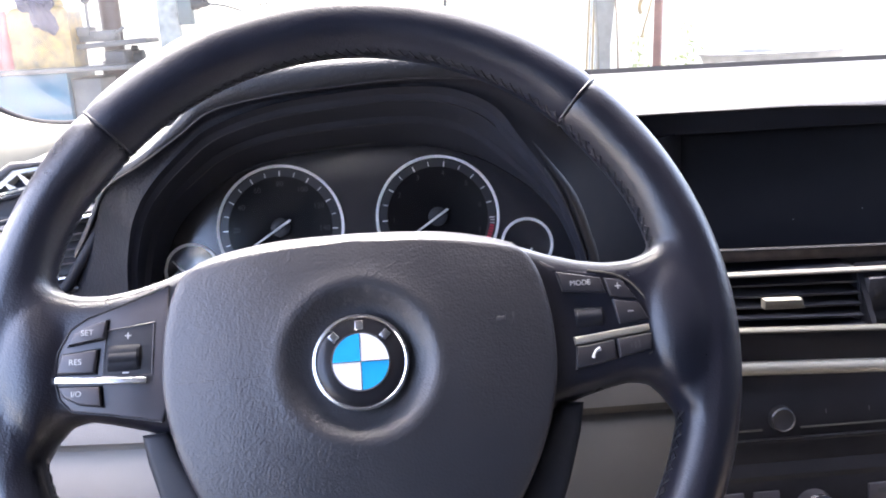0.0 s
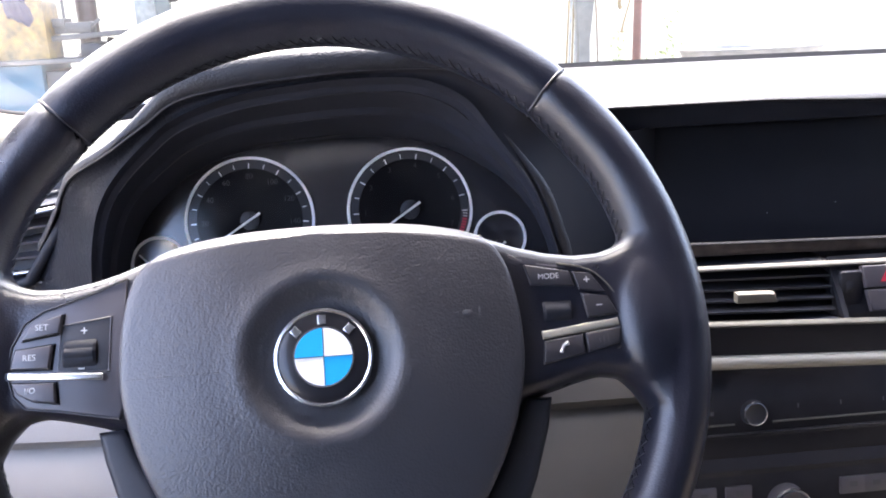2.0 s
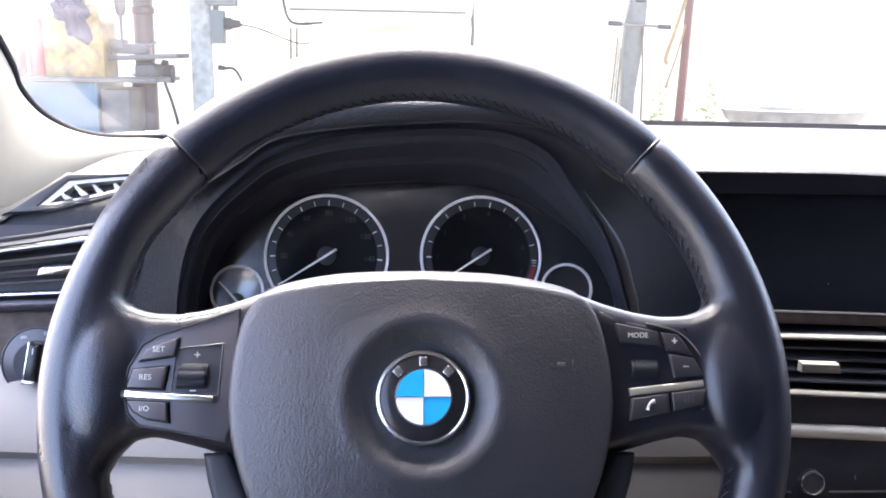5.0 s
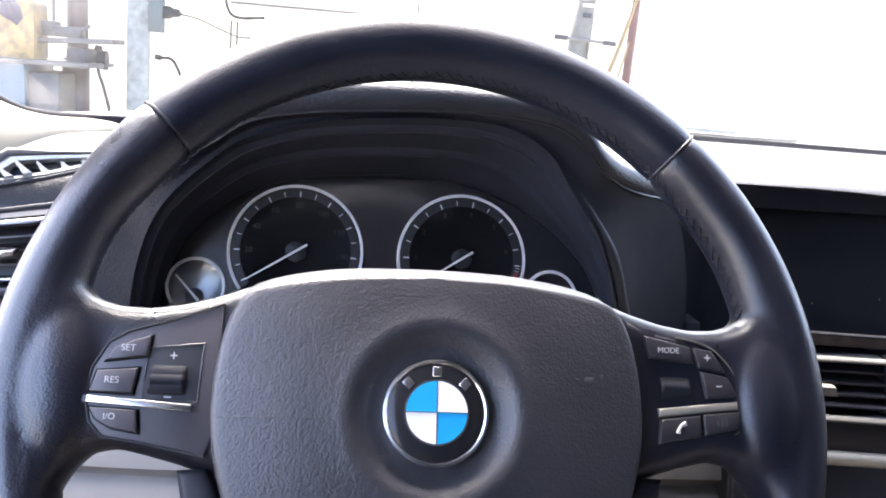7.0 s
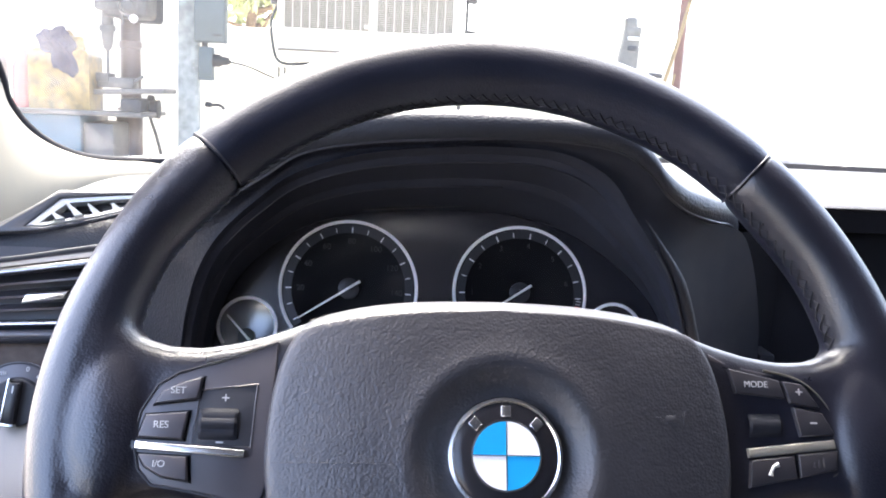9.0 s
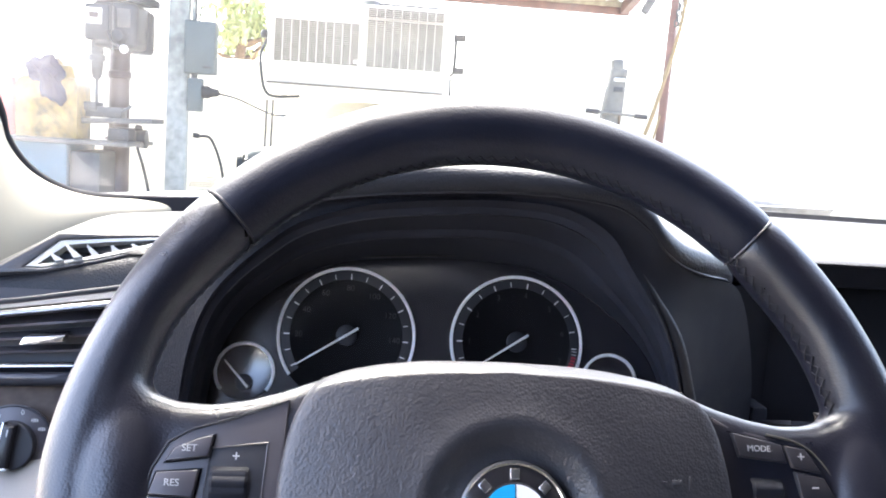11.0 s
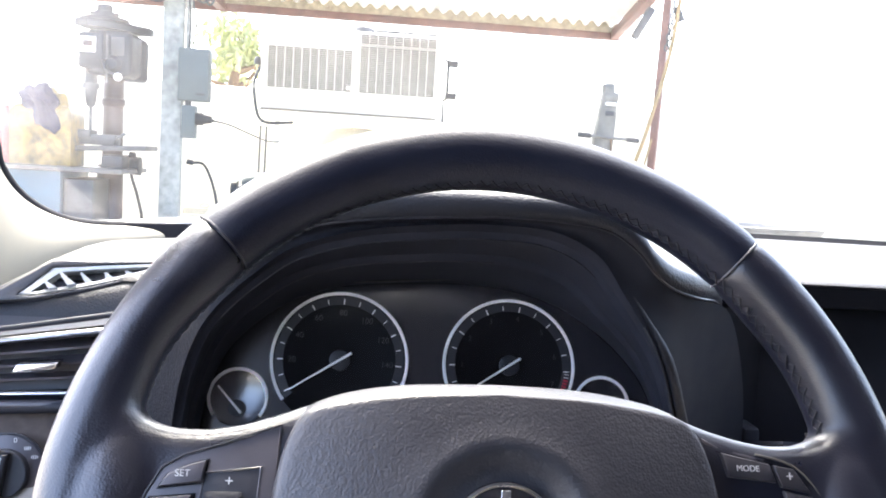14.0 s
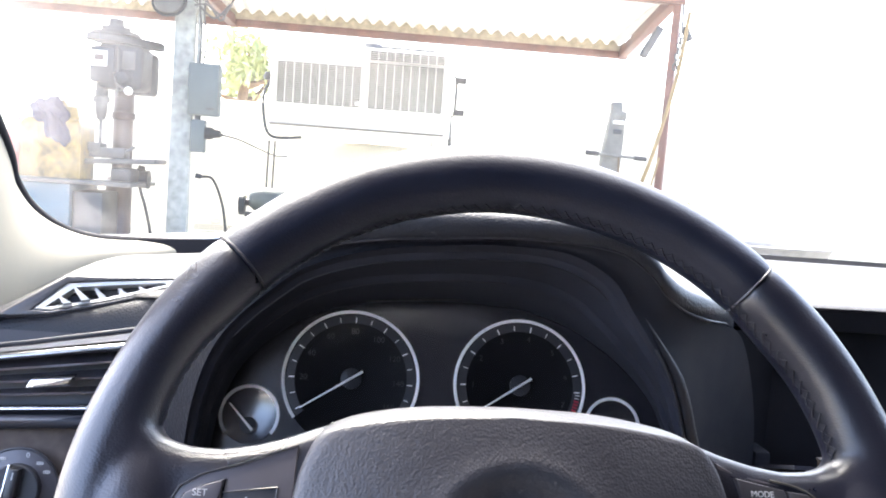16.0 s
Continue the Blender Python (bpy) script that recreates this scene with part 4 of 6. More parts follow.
panel_r = part("switch_panel", prism([(0.0885, 0.0450), (0.098, 0.0405), (0.116, 0.0370), (0.127, 0.0340), (0.136, 0.0255), (0.1425, 0.0120), (0.1405, -0.001), (0.135, -0.005), (0.100, -0.014), (0.0925, -0.016), (0.0910, 0.02)], -0.026, PZ - 0.0018, 0.0012), "switch", wheel, "dark grey switch panel")
part("panel_edge", tube([(-0.0895, 0.0445, PZ), (-0.111, 0.0365, PZ), (-0.127, 0.0315, PZ), (-0.135, 0.0265, PZ), (-0.1405, 0.016, PZ), (-0.1425, 0.0055, PZ), (-0.1395, -0.006, PZ), (-0.134, -0.012, PZ), (-0.118, -0.0145, PZ), (-0.093, -0.0195, PZ)], 0.0005, 6), "soft_black", panel_l)
part("panel_edge", tube([(q.x, q.y, PZ - 0.0016) for q in spline([(0.112, 0.0383, 0), (0.127, 0.0345, 0), (0.1365, 0.0255, 0), (0.1428, 0.0120, 0), (0.1408, -0.001, 0), (0.137, -0.0045, 0)], 20)], 0.0006, 6), "satin", panel_r)


def button(points, parent, z, words="", size=0.0042, at=None, mat="switch", height=0.0027, print_mat="white_print"):
    gx, gy = sum(p[0] for p in points) / len(points), sum(p[1] for p in points) / len(points)
    part("button_gap", prism([(gx + (x - gx) * 1.09, gy + (y - gy) * 1.12) for x, y in points], z - 0.002, z + 0.0003), "seal", parent)
    b = part("button", prism(points, z - 0.002, z + height, 0.0007, taper=0.04), mat, parent)
    if words:
        cx = sum(p[0] for p in points) / len(points)
        cy = sum(p[1] for p in points) / len(points)
        x, y = at or (cx, cy)
        lettering(words, size, print_mat, parent, Matrix.Translation((x, y, z + height + 0.0001)), depth=0.00012)
    return b


button([(-0.1355, 0.0185), (-0.1325, 0.0238), (-0.1245, 0.0275), (-0.1175, 0.0295), (-0.1188, 0.0208)], panel_l, PZ, "SET", 0.0038, (-0.1265, 0.0238))
button([(-0.1405, 0.0058), (-0.1382, 0.0145), (-0.1218, 0.0160), (-0.1232, 0.0050)], panel_l, PZ, "RES", 0.0038, (-0.1318, 0.0105))
button([(-0.1398, -0.0003), (-0.1208, -0.0012), (-0.1198, -0.0105), (-0.1305, -0.0088), (-0.1368, -0.0052)], panel_l, PZ, "I/O", 0.0036, (-0.1312, -0.0042))
part("roller_well", prism([(-0.1200, 0.0036), (-0.1184, 0.0245), (-0.0965, 0.0272), (-0.0975, 0.0026)], PZ - 0.002, PZ + 0.0002, 0.0001), "soft_black", panel_l)


def roller(x0, x1, y0, y1, z, parent, ribs):
    rows = []
    n = ribs * 6
    for i in range(n + 1):
        f = i / n
        a = math.pi * (0.08 + 0.84 * f)
        h = math.sin(a) * 0.0036 + 0.0006 * abs(math.sin(f * math.pi * ribs))
        y = y0 + (y1 - y0) * f
        row = []
        for k, e in enumerate((0.0, 0.08, 0.92, 1.0)):
            row.append((x0 + (x1 - x0) * e, y, z - 0.001 + h * (0.75 if k in (0, 3) else 1)))
        rows.append(row)
    return part("roller", sheet(rows), "cheek_plastic", parent, "ribbed thumb roller", 30)


roller(-0.1178, -0.1030, 0.0050, 0.0178, PZ, panel_l, 3)
part("roller_frame", tube([(-0.1200, 0.0036, PZ), (-0.1184, 0.0245, PZ), (-0.0965, 0.0272, PZ), (-0.0975, 0.0026, PZ)], 0.0006, 6, closed=True), "switch", panel_l)
lettering("+", 0.006, "white_print", panel_l, Matrix.Translation((-0.1085, 0.0213, PZ + 0.0004)), depth=0.0001)
part("minus_mark", box(0.0028, 0.0006, 0.0002, at=(-0.1095, 0.0044, PZ + 0.0006)), "white_print", panel_l)


def trim_bar(a, b, width, z, parent, mat="chrome"):
    a, b = Vector(a), Vector(b)
    d = b - a
    n = Vector((-d.y, d.x)).normalized() * width / 2
    return part("trim_bar", prism([tuple(a - n), tuple(b - n), tuple(b + n), tuple(a + n)], z - 0.002, z + 0.0026, 0.0008), mat, parent, "bright silver trim bar")


trim_bar((-0.1412, 0.0029), (-0.0995, 0.0001), 0.0032, PZ, panel_l)
PR = PZ - 0.0018
trim_bar((0.1015, 0.0040), (0.1385, 0.0082), 0.0038, PR, panel_r, "satin_bar")
button([(0.0955, 0.0385), (0.1175, 0.0340), (0.1195, 0.0262), (0.0980, 0.0282)], panel_r, PR, "MODE", 0.0036, (0.1070, 0.0318), mat="switch_dark")
button([(0.1182, 0.0338), (0.1275, 0.0325), (0.1342, 0.0222), (0.1212, 0.0245)], panel_r, PR, "+", 0.006, (0.1252, 0.0288), mat="switch_dark")
button([(0.1218, 0.0232), (0.1346, 0.0208), (0.1392, 0.0118), (0.1240, 0.0108)], panel_r, PR, mat="switch_dark")
part("minus_mark", box(0.0028, 0.0006, 0.0002, at=(0.1300, 0.0165, PR + 0.0029)), "white_print", panel_r)
part("roller_well", prism([(0.1000, 0.0235), (0.1200, 0.0225), (0.1215, 0.0090), (0.1025, 0.0085)], PR - 0.002, PR + 0.0002), "seal", panel_r)
roller(0.1030, 0.1170, 0.0098, 0.0208, PR, panel_r, 1)
button([(0.1020, 0.0012), (0.1208, 0.0036), (0.1212, -0.0058), (0.1005, -0.0098)], panel_r, PR, mat="switch_dark")
button([(0.1218, 0.0038), (0.1395, 0.0058), (0.1382, -0.0022), (0.1222, -0.0056)], panel_r, PR, mat="switch_dark")
# handset sign and voice sign
part("phone_sign", tube([(0.1095, -0.0048, PR + 0.0029), (0.1100, -0.0030, PR + 0.0029), (0.1112, -0.0012, PR + 0.0029), (0.1132, -0.0004, PR + 0.0029)], 0.0007, 6, radius=lambda f: 0.0006 + 0.0005 * abs(2 * f - 1)), "white_print", panel_r)
for dx, h in ((0.0, 0.0022), (0.002, 0.0034), (0.0040, 0.0040)):
    part("voice_sign", box(0.0007, h, 0.0002, at=(0.1285 + dx, -0.0002 + 0.0004 * dx / 0.002, PR + 0.0028)), "grey_print", panel_r)

column = thing("steering_column", "black plastic steering column shroud behind the wheel", "steering column", pose(0, 0.0, 0.95, 90 - TILT_W, 0, 0))
part("shroud", turned([(0.0, -0.058), (0.045, -0.058), (0.05, -0.07), (0.055, -0.20), (0.055, -0.30)], 32), "soft_black", column)


# ---- side air vent and light switch ----
def strip(points, ry, rz, mat, parent, name, label=""):
    """A flat-oval bar along points."""
    bm = bmesh.new()
    rows = []
    for p in points:
        p = Vector(p)
        rows.append([p + Vector((0, ry * math.cos(a), rz * math.sin(a))) for a in [2 * math.pi * k / 12 for k in range(12)]])
    sheet(rows, closed_cols=True, bm=bm)
    bm.verts.ensure_lookup_table()
    n = len(rows)
    bm.faces.new([bm.verts[k] for k in range(12)])
    bm.faces.new([bm.verts[(n - 1) * 12 + k] for k in range(12)])
    return part(name, bm, mat, parent, label, 50)


vent_l = thing("side_air_vent", "black dashboard air vent with silver strips and tab", "air vent")


def lv_z(x, f):
    """Height across the vent: f 0 at the upper strip, 1 at the lower."""
    up, down = 0.9935 + 0.147 * x, 0.9265 + 0.053 * x
    return up + (down - up) * f


def lv_y(x, f=0.0):
    return 0.311


xr = lambda f: -0.203 - 0.033 * f
strip([(x, lv_y(x), lv_z(x, 0)) for x in [-0.40 + (xr(0) + 0.40) * k / 10 for k in range(11)]], 0.004, 0.0020, "chrome", vent_l, "chrome_strip", "bright silver strip")
strip([(x, lv_y(x), lv_z(x, 1)) for x in [-0.40 + (xr(1) + 0.40) * k / 10 for k in range(11)]], 0.004, 0.0020, "chrome", vent_l, "chrome_strip", "bright silver strip")
for f in (0.25, 0.5, 0.75):
    part("slat", solid(sheet([[(x, lv_y(x) + 0.002, lv_z(x, f)), (x, lv_y(x) + 0.022, lv_z(x, f) + 0.003)] for x in [-0.40 + (xr(f) + 0.398) * k / 6 for k in range(7)]]), 0.0016), "switch", vent_l)
part("cavity", sheet([[(x, lv_y(x) + d, lv_z(x, f)) for x in (-0.40, -0.3, xr(f) + 0.002)] for f, d in ((-0.08, 0.0), (-0.06, 0.04), (1.1, 0.04), (1.12, 0.0))]), "flock", vent_l)
part("tab", prism([(-0.297, 0.9275), (-0.2675, 0.9315), (-0.2655, 0.9365), (-0.2935, 0.9335)], 0, 0.012, 0.001, m=Matrix(((1, 0, 0, 0), (0, 0, -1, 0.312), (0, 1, 0, 0), (0, 0, 0, 1)))), "chrome", vent_l, "silver vent tab")
part("vent_frame", tube([(-0.40, 0.312, 0.943), (-0.30, 0.310, 0.9575), (xr(0) - 0.004, 0.306, lv_z(-0.2, 0) + 0.011), (xr(0) + 0.006, 0.303, lv_z(-0.2, 0) + 0.004), (xr(0.5) + 0.004, 0.303, lv_z(-0.2, 0.5)), (xr(1.15) + 0.002, 0.304, lv_z(-0.22, 1.15)), (xr(1.2) - 0.008, 0.307, lv_z(-0.22, 1.25)), (-0.30, 0.310, 0.900), (-0.40, 0.312, 0.895)], 0.0045, 10, radius=lambda f: 0.002 if f < 0.3 else 0.0045), "cheek_plastic", vent_l)
strip([(x, 0.309, 0.9035 + 0.04 * (x + 0.28)) for x in (-0.40, -0.30, -0.225)], 0.004, 0.003, "switch", vent_l, "lower_frame")

rows = []
for k, (y, z) in enumerate(((0.366, 0.9725), (0.3615, 0.971), (0.3585, 0.967), (0.356, 0.962), (0.354, 0.956), (0.351, 0.9485))):
    up = (1.0, 0.95, 0.75, 0.45, 0.2, 0.0)[k]
    rows.append([(x, y + 0.09 * up * max(0.0, x + 0.29), z + 0.145 * (x + 0.28) + 0.105 * up * max(0.0, x + 0.29)) for x in [-0.42 + 0.235 * i / 12 for i in range(13)]])
band = part("leather_band", sheet(rows), "leather", smooth=60)
tagged(band, "black leather band above the side air vent", "leather band")

# side-window vent on the dashboard's end
dv = thing("defroster_vent", "silver-edged side defroster vent with slanted slats", "air vent")
OUT = [(-0.317, 0.972), (-0.295, 0.992), (-0.263, 0.995), (-0.216, 0.9985), (-0.2115, 0.9955), (-0.230, 0.9890), (-0.266, 0.9793), (-0.305, 0.9715)]
INN = [(-0.308, 0.974), (-0.289, 0.989), (-0.263, 0.992), (-0.222, 0.9958), (-0.2205, 0.9948), (-0.235, 0.9905), (-0.266, 0.9825), (-0.299, 0.9755)]
WIDE = [(-0.347, 0.9655), (-0.297, 0.9990), (-0.262, 0.9985), (-0.214, 1.0005), (-0.207, 0.9962), (-0.228, 0.9860), (-0.265, 0.9762), (-0.304, 0.9680)]
on_vent = lambda x, z, back=0.0: Vector((x, 0.364 + 0.6 * (z - 0.9735) + 0.857 * back, z - 0.514 * back))
rows = [[on_vent(x, z, 0.006) for x, z in OUT], [on_vent(x, z, 0.001) for x, z in OUT]]
rows.append([on_vent(a + (c - a) * 0.3, b + (e - b) * 0.3, -0.0006) for (a, b), (c, e) in zip(OUT, INN)])
rows += [[on_vent(x, z, 0.0) for x, z in INN], [on_vent(x, z, 0.009) for x, z in INN]]
part("vent_frame", sheet(rows, closed_cols=True), "vent_silver", dv, "dull silver frame", 50)
for (xa, za), (xb, zb) in (((-0.299, 0.981), (-0.291, 0.976)), ((-0.290, 0.9885), (-0.278, 0.979)), ((-0.275, 0.9895), (-0.266, 0.982)), ((-0.257, 0.9905), (-0.252, 0.986)), ((-0.242, 0.9925), (-0.237, 0.9895))):
    blade = [[on_vent(xa, za, 0.001), on_vent(xa + 0.0016, za + 0.0002, 0.001)], [on_vent(xb - 0.0030, zb - 0.0004, 0.001), on_vent(xb + 0.0030, zb + 0.0008, 0.001)]]
    part("slat", solid(sheet(blade), 0.005), "vent_silver", dv)
# grained leather round the vent, in the paler pad leather to look lit
rows = [[on_vent(x, z, 0.012) for x, z in WIDE], [on_vent(x, z, 0.003) for x, z in WIDE]]
for f, rise in ((0.12, 0.0004), (0.35, -0.0010), (0.65, -0.0012), (0.9, -0.0004), (1.0, 0.002)):
    rows.append([on_vent(a + (c - a) * f, b + (e - b) * f, rise) for (a, b), (c, e) in zip(WIDE, OUT)])
part("leather_surround", sheet(rows, closed_cols=True), "pad", dv, "grained leather surround, in a paler leather to look lit", 60)
part("cavity", sheet([[on_vent(x, z, 0.0085) for x, z in INN[:4]], [on_vent(x, z, 0.0085) for x, z in (INN[7], INN[6], INN[5], INN[4])]]), "flock", dv)
# seam under the vent
st = bmesh.new()
edge = spline([on_vent(x, z, -0.0012) for x, z in ((-0.335, 0.9668), (-0.304, 0.9696), (-0.266, 0.9777), (-0.229, 0.9873), (-0.212, 0.9945))], 44)
for a, c in zip(edge[:-1], edge[1:]):
    tube([a.lerp(c, 0.15), a.lerp(c, 0.85)], 0.0005, 5, bm=st)
tagged(part("stitching", st, "thread", dv), kind="stuff")

wood_l = part("wood_trim", solid(sheet([[(x, y, z) for x in (-0.42, -0.3, -0.21)] for y, z in ((0.313, 0.896), (0.309, 0.889), (0.302, 0.872), (0.292, 0.84), (0.285, 0.80))]), 0.003), "wood")
tagged(wood_l, "dark wood veneer strip below the side vent", "wood trim")

lights = thing("light_switch", "round black headlight switch with silver grip", "light switch", pose(-0.297, 0.291, 0.8595, 76, 0, 4) @ Matrix.Scale(0.81, 4))
part("plate", turned([(0.0335, -0.004), (0.0335, 0.002), (0.032, 0.0032), (0.0, 0.0034)], 48), "switch", lights)
part("plate_ring", turned([(0.033, 0.001), (0.0343, 0.0034), (0.0332, 0.0038), (0.0322, 0.003)], 48), "dial_band", lights)
part("knob", turned([(0.021, 0.003), (0.0205, 0.011), (0.0195, 0.012), (0.0, 0.012)], 48), "soft_black", lights)
part("grip", prism([(-0.005, -0.020), (0.005, -0.020), (0.0045, 0.0195), (-0.0045, 0.0195)], 0.011, 0.022, 0.0015, taper=0.1), "gloss_black", lights, at=pose(0, 0, 0, 0, 0, -8))
part("grip_edge", prism([(-0.0065, -0.021), (-0.0048, -0.021), (-0.0043, 0.0205), (-0.006, 0.0205)], 0.011, 0.0205, 0.0005), "chrome", lights, at=pose(0, 0, 0, 0, 0, -8))
part("grip_edge", prism([(-0.006, -0.0195), (0.006, -0.0195), (0.006, -0.0165), (-0.006, -0.0165)], 0.011, 0.0225, 0.0005), "chrome", lights, at=pose(0, 0, 0, 0, 0, -8))
part("grip_line", box(0.0009, 0.006, 0.0004, at=(0, 0.012, 0.0222)), "white_print", lights, at=pose(0, 0, 0, 0, 0, -8))
lettering("0", 0.006, "white_print", lights, pose(0.0075, 0.0275, 0.0036))
for a in (118, 50, 30):
    for k in range(4):
        part("lamp_sign", box(0.0008, 0.0034 - 0.0006 * abs(k - 1.5), 0.0003, at=(-0.0022 + 0.0015 * k, 0, 0.0037)), "white_print", lights, at=pose(0.0275 * math.cos(radians(a)), 0.0275 * math.sin(radians(a)), 0))

# ---- centre of the dashboard ----
screen = thing("display_screen", "wide dark dashboard display, switched off", "screen", pose(0.36, 0.362, 0.946, 90 - 8, 0, 0))
part("panel", box(0.30, 0.130, 0.006, 0.002, at=(0.012, -0.009, -0.004)), "screen", screen)
part("bezel", box(0.32, 0.146, 0.006, 0.002, at=(0.012, 0, -0.0075)), "screen", screen)
for x, y in ((0.012, -0.036), (0.075, -0.030)):
    part("speck", box(0.0008, 0.0008, 0.0002, at=(x, y, -0.0009)), "white_print", screen)

SX = [0.256 + 0.354 * k / 12 for k in range(13)]
wood_c = thing("wood_trim", "dark wood veneer strip below the display", "wood trim")
part("veneer", solid(sheet([[(x, y, z - 0.0275 * x) for x in SX] for y, z in ((0.2512, 0.9238), (0.2502, 0.9235), (0.2494, 0.9200), (0.2496, 0.9160), (0.2505, 0.9150), (0.2540, 0.9148))]), 0.0008), "wood", wood_c)

# black strip laid over the veneer to darken the edge that catches light
strip([(x, 0.2512, 0.9242 - 0.0275 * x) for x in SX], 0.0026, 0.0010, "seal", wood_c, "edge_shade", "black strip added to darken the lit veneer edge")

vent_c = thing("centre_air_vent", "black centre air vent with silver strips and tab", "air vent")
strip([(x, 0.238, 0.9067 - 0.0214 * x) for x in SX], 0.004, 0.0021, "satin", vent_c, "chrome_strip", "satin silver strip")
strip([(x, 0.217, 0.8772 - 0.0462 * x) for x in SX], 0.004, 0.0021, "satin", vent_c, "chrome_strip", "satin silver strip")
for f in (0.22, 0.42, 0.62, 0.82):
    part("slat", solid(sheet([[(x, 0.240 - 0.021 * f + 0.002, 0.9067 - 0.0214 * x + (-0.0295 - 0.0248 * x) * f), (x, 0.262 - 0.02 * f, 0.9097 - 0.0214 * x + (-0.0295 - 0.0248 * x) * f)] for x in (0.243, 0.28, 0.32, 0.366)]), 0.0016), "soft_black", vent_c)
part("cavity", sheet([[(x, y, z) for x in (0.243, 0.366)] for y, z in ((0.24, 0.899), (0.275, 0.899), (0.262, 0.858), (0.22, 0.862))]), "flock", vent_c)
part("end_cheek", solid(sheet([[(0.366, 0.240, 0.898), (0.366, 0.275, 0.898)], [(0.370, 0.219, 0.861), (0.370, 0.265, 0.861)]]), 0.004), "soft_black", vent_c)
part("tab", prism([(0.2800, 0.8915), (0.3075, 0.8905), (0.3100, 0.8835), (0.2800, 0.8845)], 0, 0.007, 0.001, m=Matrix(((1, 0, 0, 0), (0, 0, -1, 0.211), (0, 1, 0, 0), (0, 0, 0, 1)))), "satin", vent_c, "satin silver vent tab")
part("thumbwheel_block", box(0.018, 0.012, 0.032, 0.002, at=(0.380, 0.236, 0.878), m=Matrix.Identity(4)), "soft_black", vent_c)
part("thumbwheel", turned([(0.007, -0.003), (0.0075, -0.002), (0.0075, 0.002), (0.007, 0.003)], 24, m=pose(0.378, 0.236, 0.882, 0, 90, 0)), "soft_black", vent_c)
part("vent_back", solid(sheet([[(x, y, z) for x in (0.366, 0.5, 0.62)] for y, z in ((0.242, 0.903), (0.228, 0.862))]), 0.003), "soft_black", vent_c)

switches = thing("switch_block", "black hazard and locking switches beside the vent", "switches", pose(0.41, 0.228, 0.880, 72, 0, 0))
hz_b = part("hazard_button", prism([(-0.0215, 0.0010), (0.03, 0.0010), (0.03, 0.0175), (-0.024, 0.0175)], 0, 0.004, 0.001), "switch", switches)
part("warning_triangle", prism([(-0.0105, 0.0050), (0.0015, 0.0050), (-0.0045, 0.0145)], 0.0035, 0.0043), "red_print", hz_b, "red warning triangle")
lk = part("lock_button", prism([(-0.019, -0.0165), (0.03, -0.0165), (0.03, -0.0005), (-0.0215, -0.0005)], 0, 0.004, 0.001), "switch", switches)
part("lock_sign", box(0.006, 0.0045, 0.0005, 0.0002, at=(-0.002, -0.0085, 0.0042)), "white_print", lk)
part("lock_sign", tube([(-0.004, -0.0065, 0.0042), (-0.0035, -0.0042, 0.0042), (-0.0015, -0.0038, 0.0042), (-0.0005, -0.0060, 0.0042)], 0.0005, 6), "white_print", lk)

trim_c = thing("centre_trim", "gloss black strip above a broad satin silver bar", "trim")
part("gloss_panel", solid(sheet([[(x, y, z - 0.05 * (x - 0.27)) for x in SX] for y, z in ((0.219, 0.8635), (0.217, 0.852), (0.2165, 0.842))]), 0.003), "gloss_black", trim_c)
strip([(x, 0.211, 0.8498 - 0.0465 * x) for x in SX], 0.006, 0.0052, "satin_bar", trim_c, "satin_bar", "broad satin silver bar")

radio = thing("radio_panel", "black radio panel with a silver-ringed volume knob", "radio", pose(0.40, 0.203, 0.800, 78, 0, 0))
part("panel", box(0.365, 0.082, 0.006, 0.002, at=(0.0275, -0.008, -0.003)), "gloss_black", radio)
kn = part("volume_knob", turned([(0.0094, 0), (0.0091, 0.0055), (0.0084, 0.0062), (0.0076, 0.0058), (0.0, 0.0056)], 40), "soft_black", radio, at=Matrix.Translation((-0.105, -0.0005, 0)))
part("knob_ring", turned([(0.0077, 0.0058), (0.0080, 0.0067), (0.0087, 0.0066), (0.0091, 0.0055)], 40), "chrome", kn)
for x0, x1 in ((-0.153, -0.119), (-0.09, 0.2)):
    part("panel_line", box(x1 - x0, 0.0012, 0.002, 0.0004, at=((x0 + x1) / 2, -0.0085, 0.0005)), "satin", radio)
for i in range(7):
    part("station_mark", box(0.0007, 0.0032, 0.0003, at=(-0.070 + 0.033 * i, 0.002, 0.0003)), "grey_print", radio)
part("slot_mark", box(0.005, 0.003, 0.0003, at=(-0.137, 0.0005, 0.0003)), "grey_print", radio)
part("disc_slot", box(0.155, 0.0022, 0.002, 0.0006, at=(-0.0685, -0.0175, 0.0004)), "gloss_black", radio, "slim disc slot")
part("slot_edge", box(0.155, 0.0012, 0.002, 0.0004, at=(-0.0685, -0.0158, 0.0006)), "dial_band", radio)
climate = thing("climate_panel", "black climate control panel with silver-ringed knob", "climate control", pose(0.40, 0.190, 0.735, 80, 0, 0))
part("panel", box(0.365, 0.068, 0.006, 0.002, at=(0.0275, 0, -0.003)), "gloss_black", climate)
ck = part("temperature_knob", turned([(0.0145, 0), (0.0140, 0.012), (0.013, 0.013), (0.0, 0.013)], 40), "switch", climate, at=Matrix.Translation((-0.082, -0.004, 0)))
part("knob_ring", turned([(0.0122, 0.0125), (0.0126, 0.0138), (0.0140, 0.0136), (0.0145, 0.011)], 40), "chrome", ck)
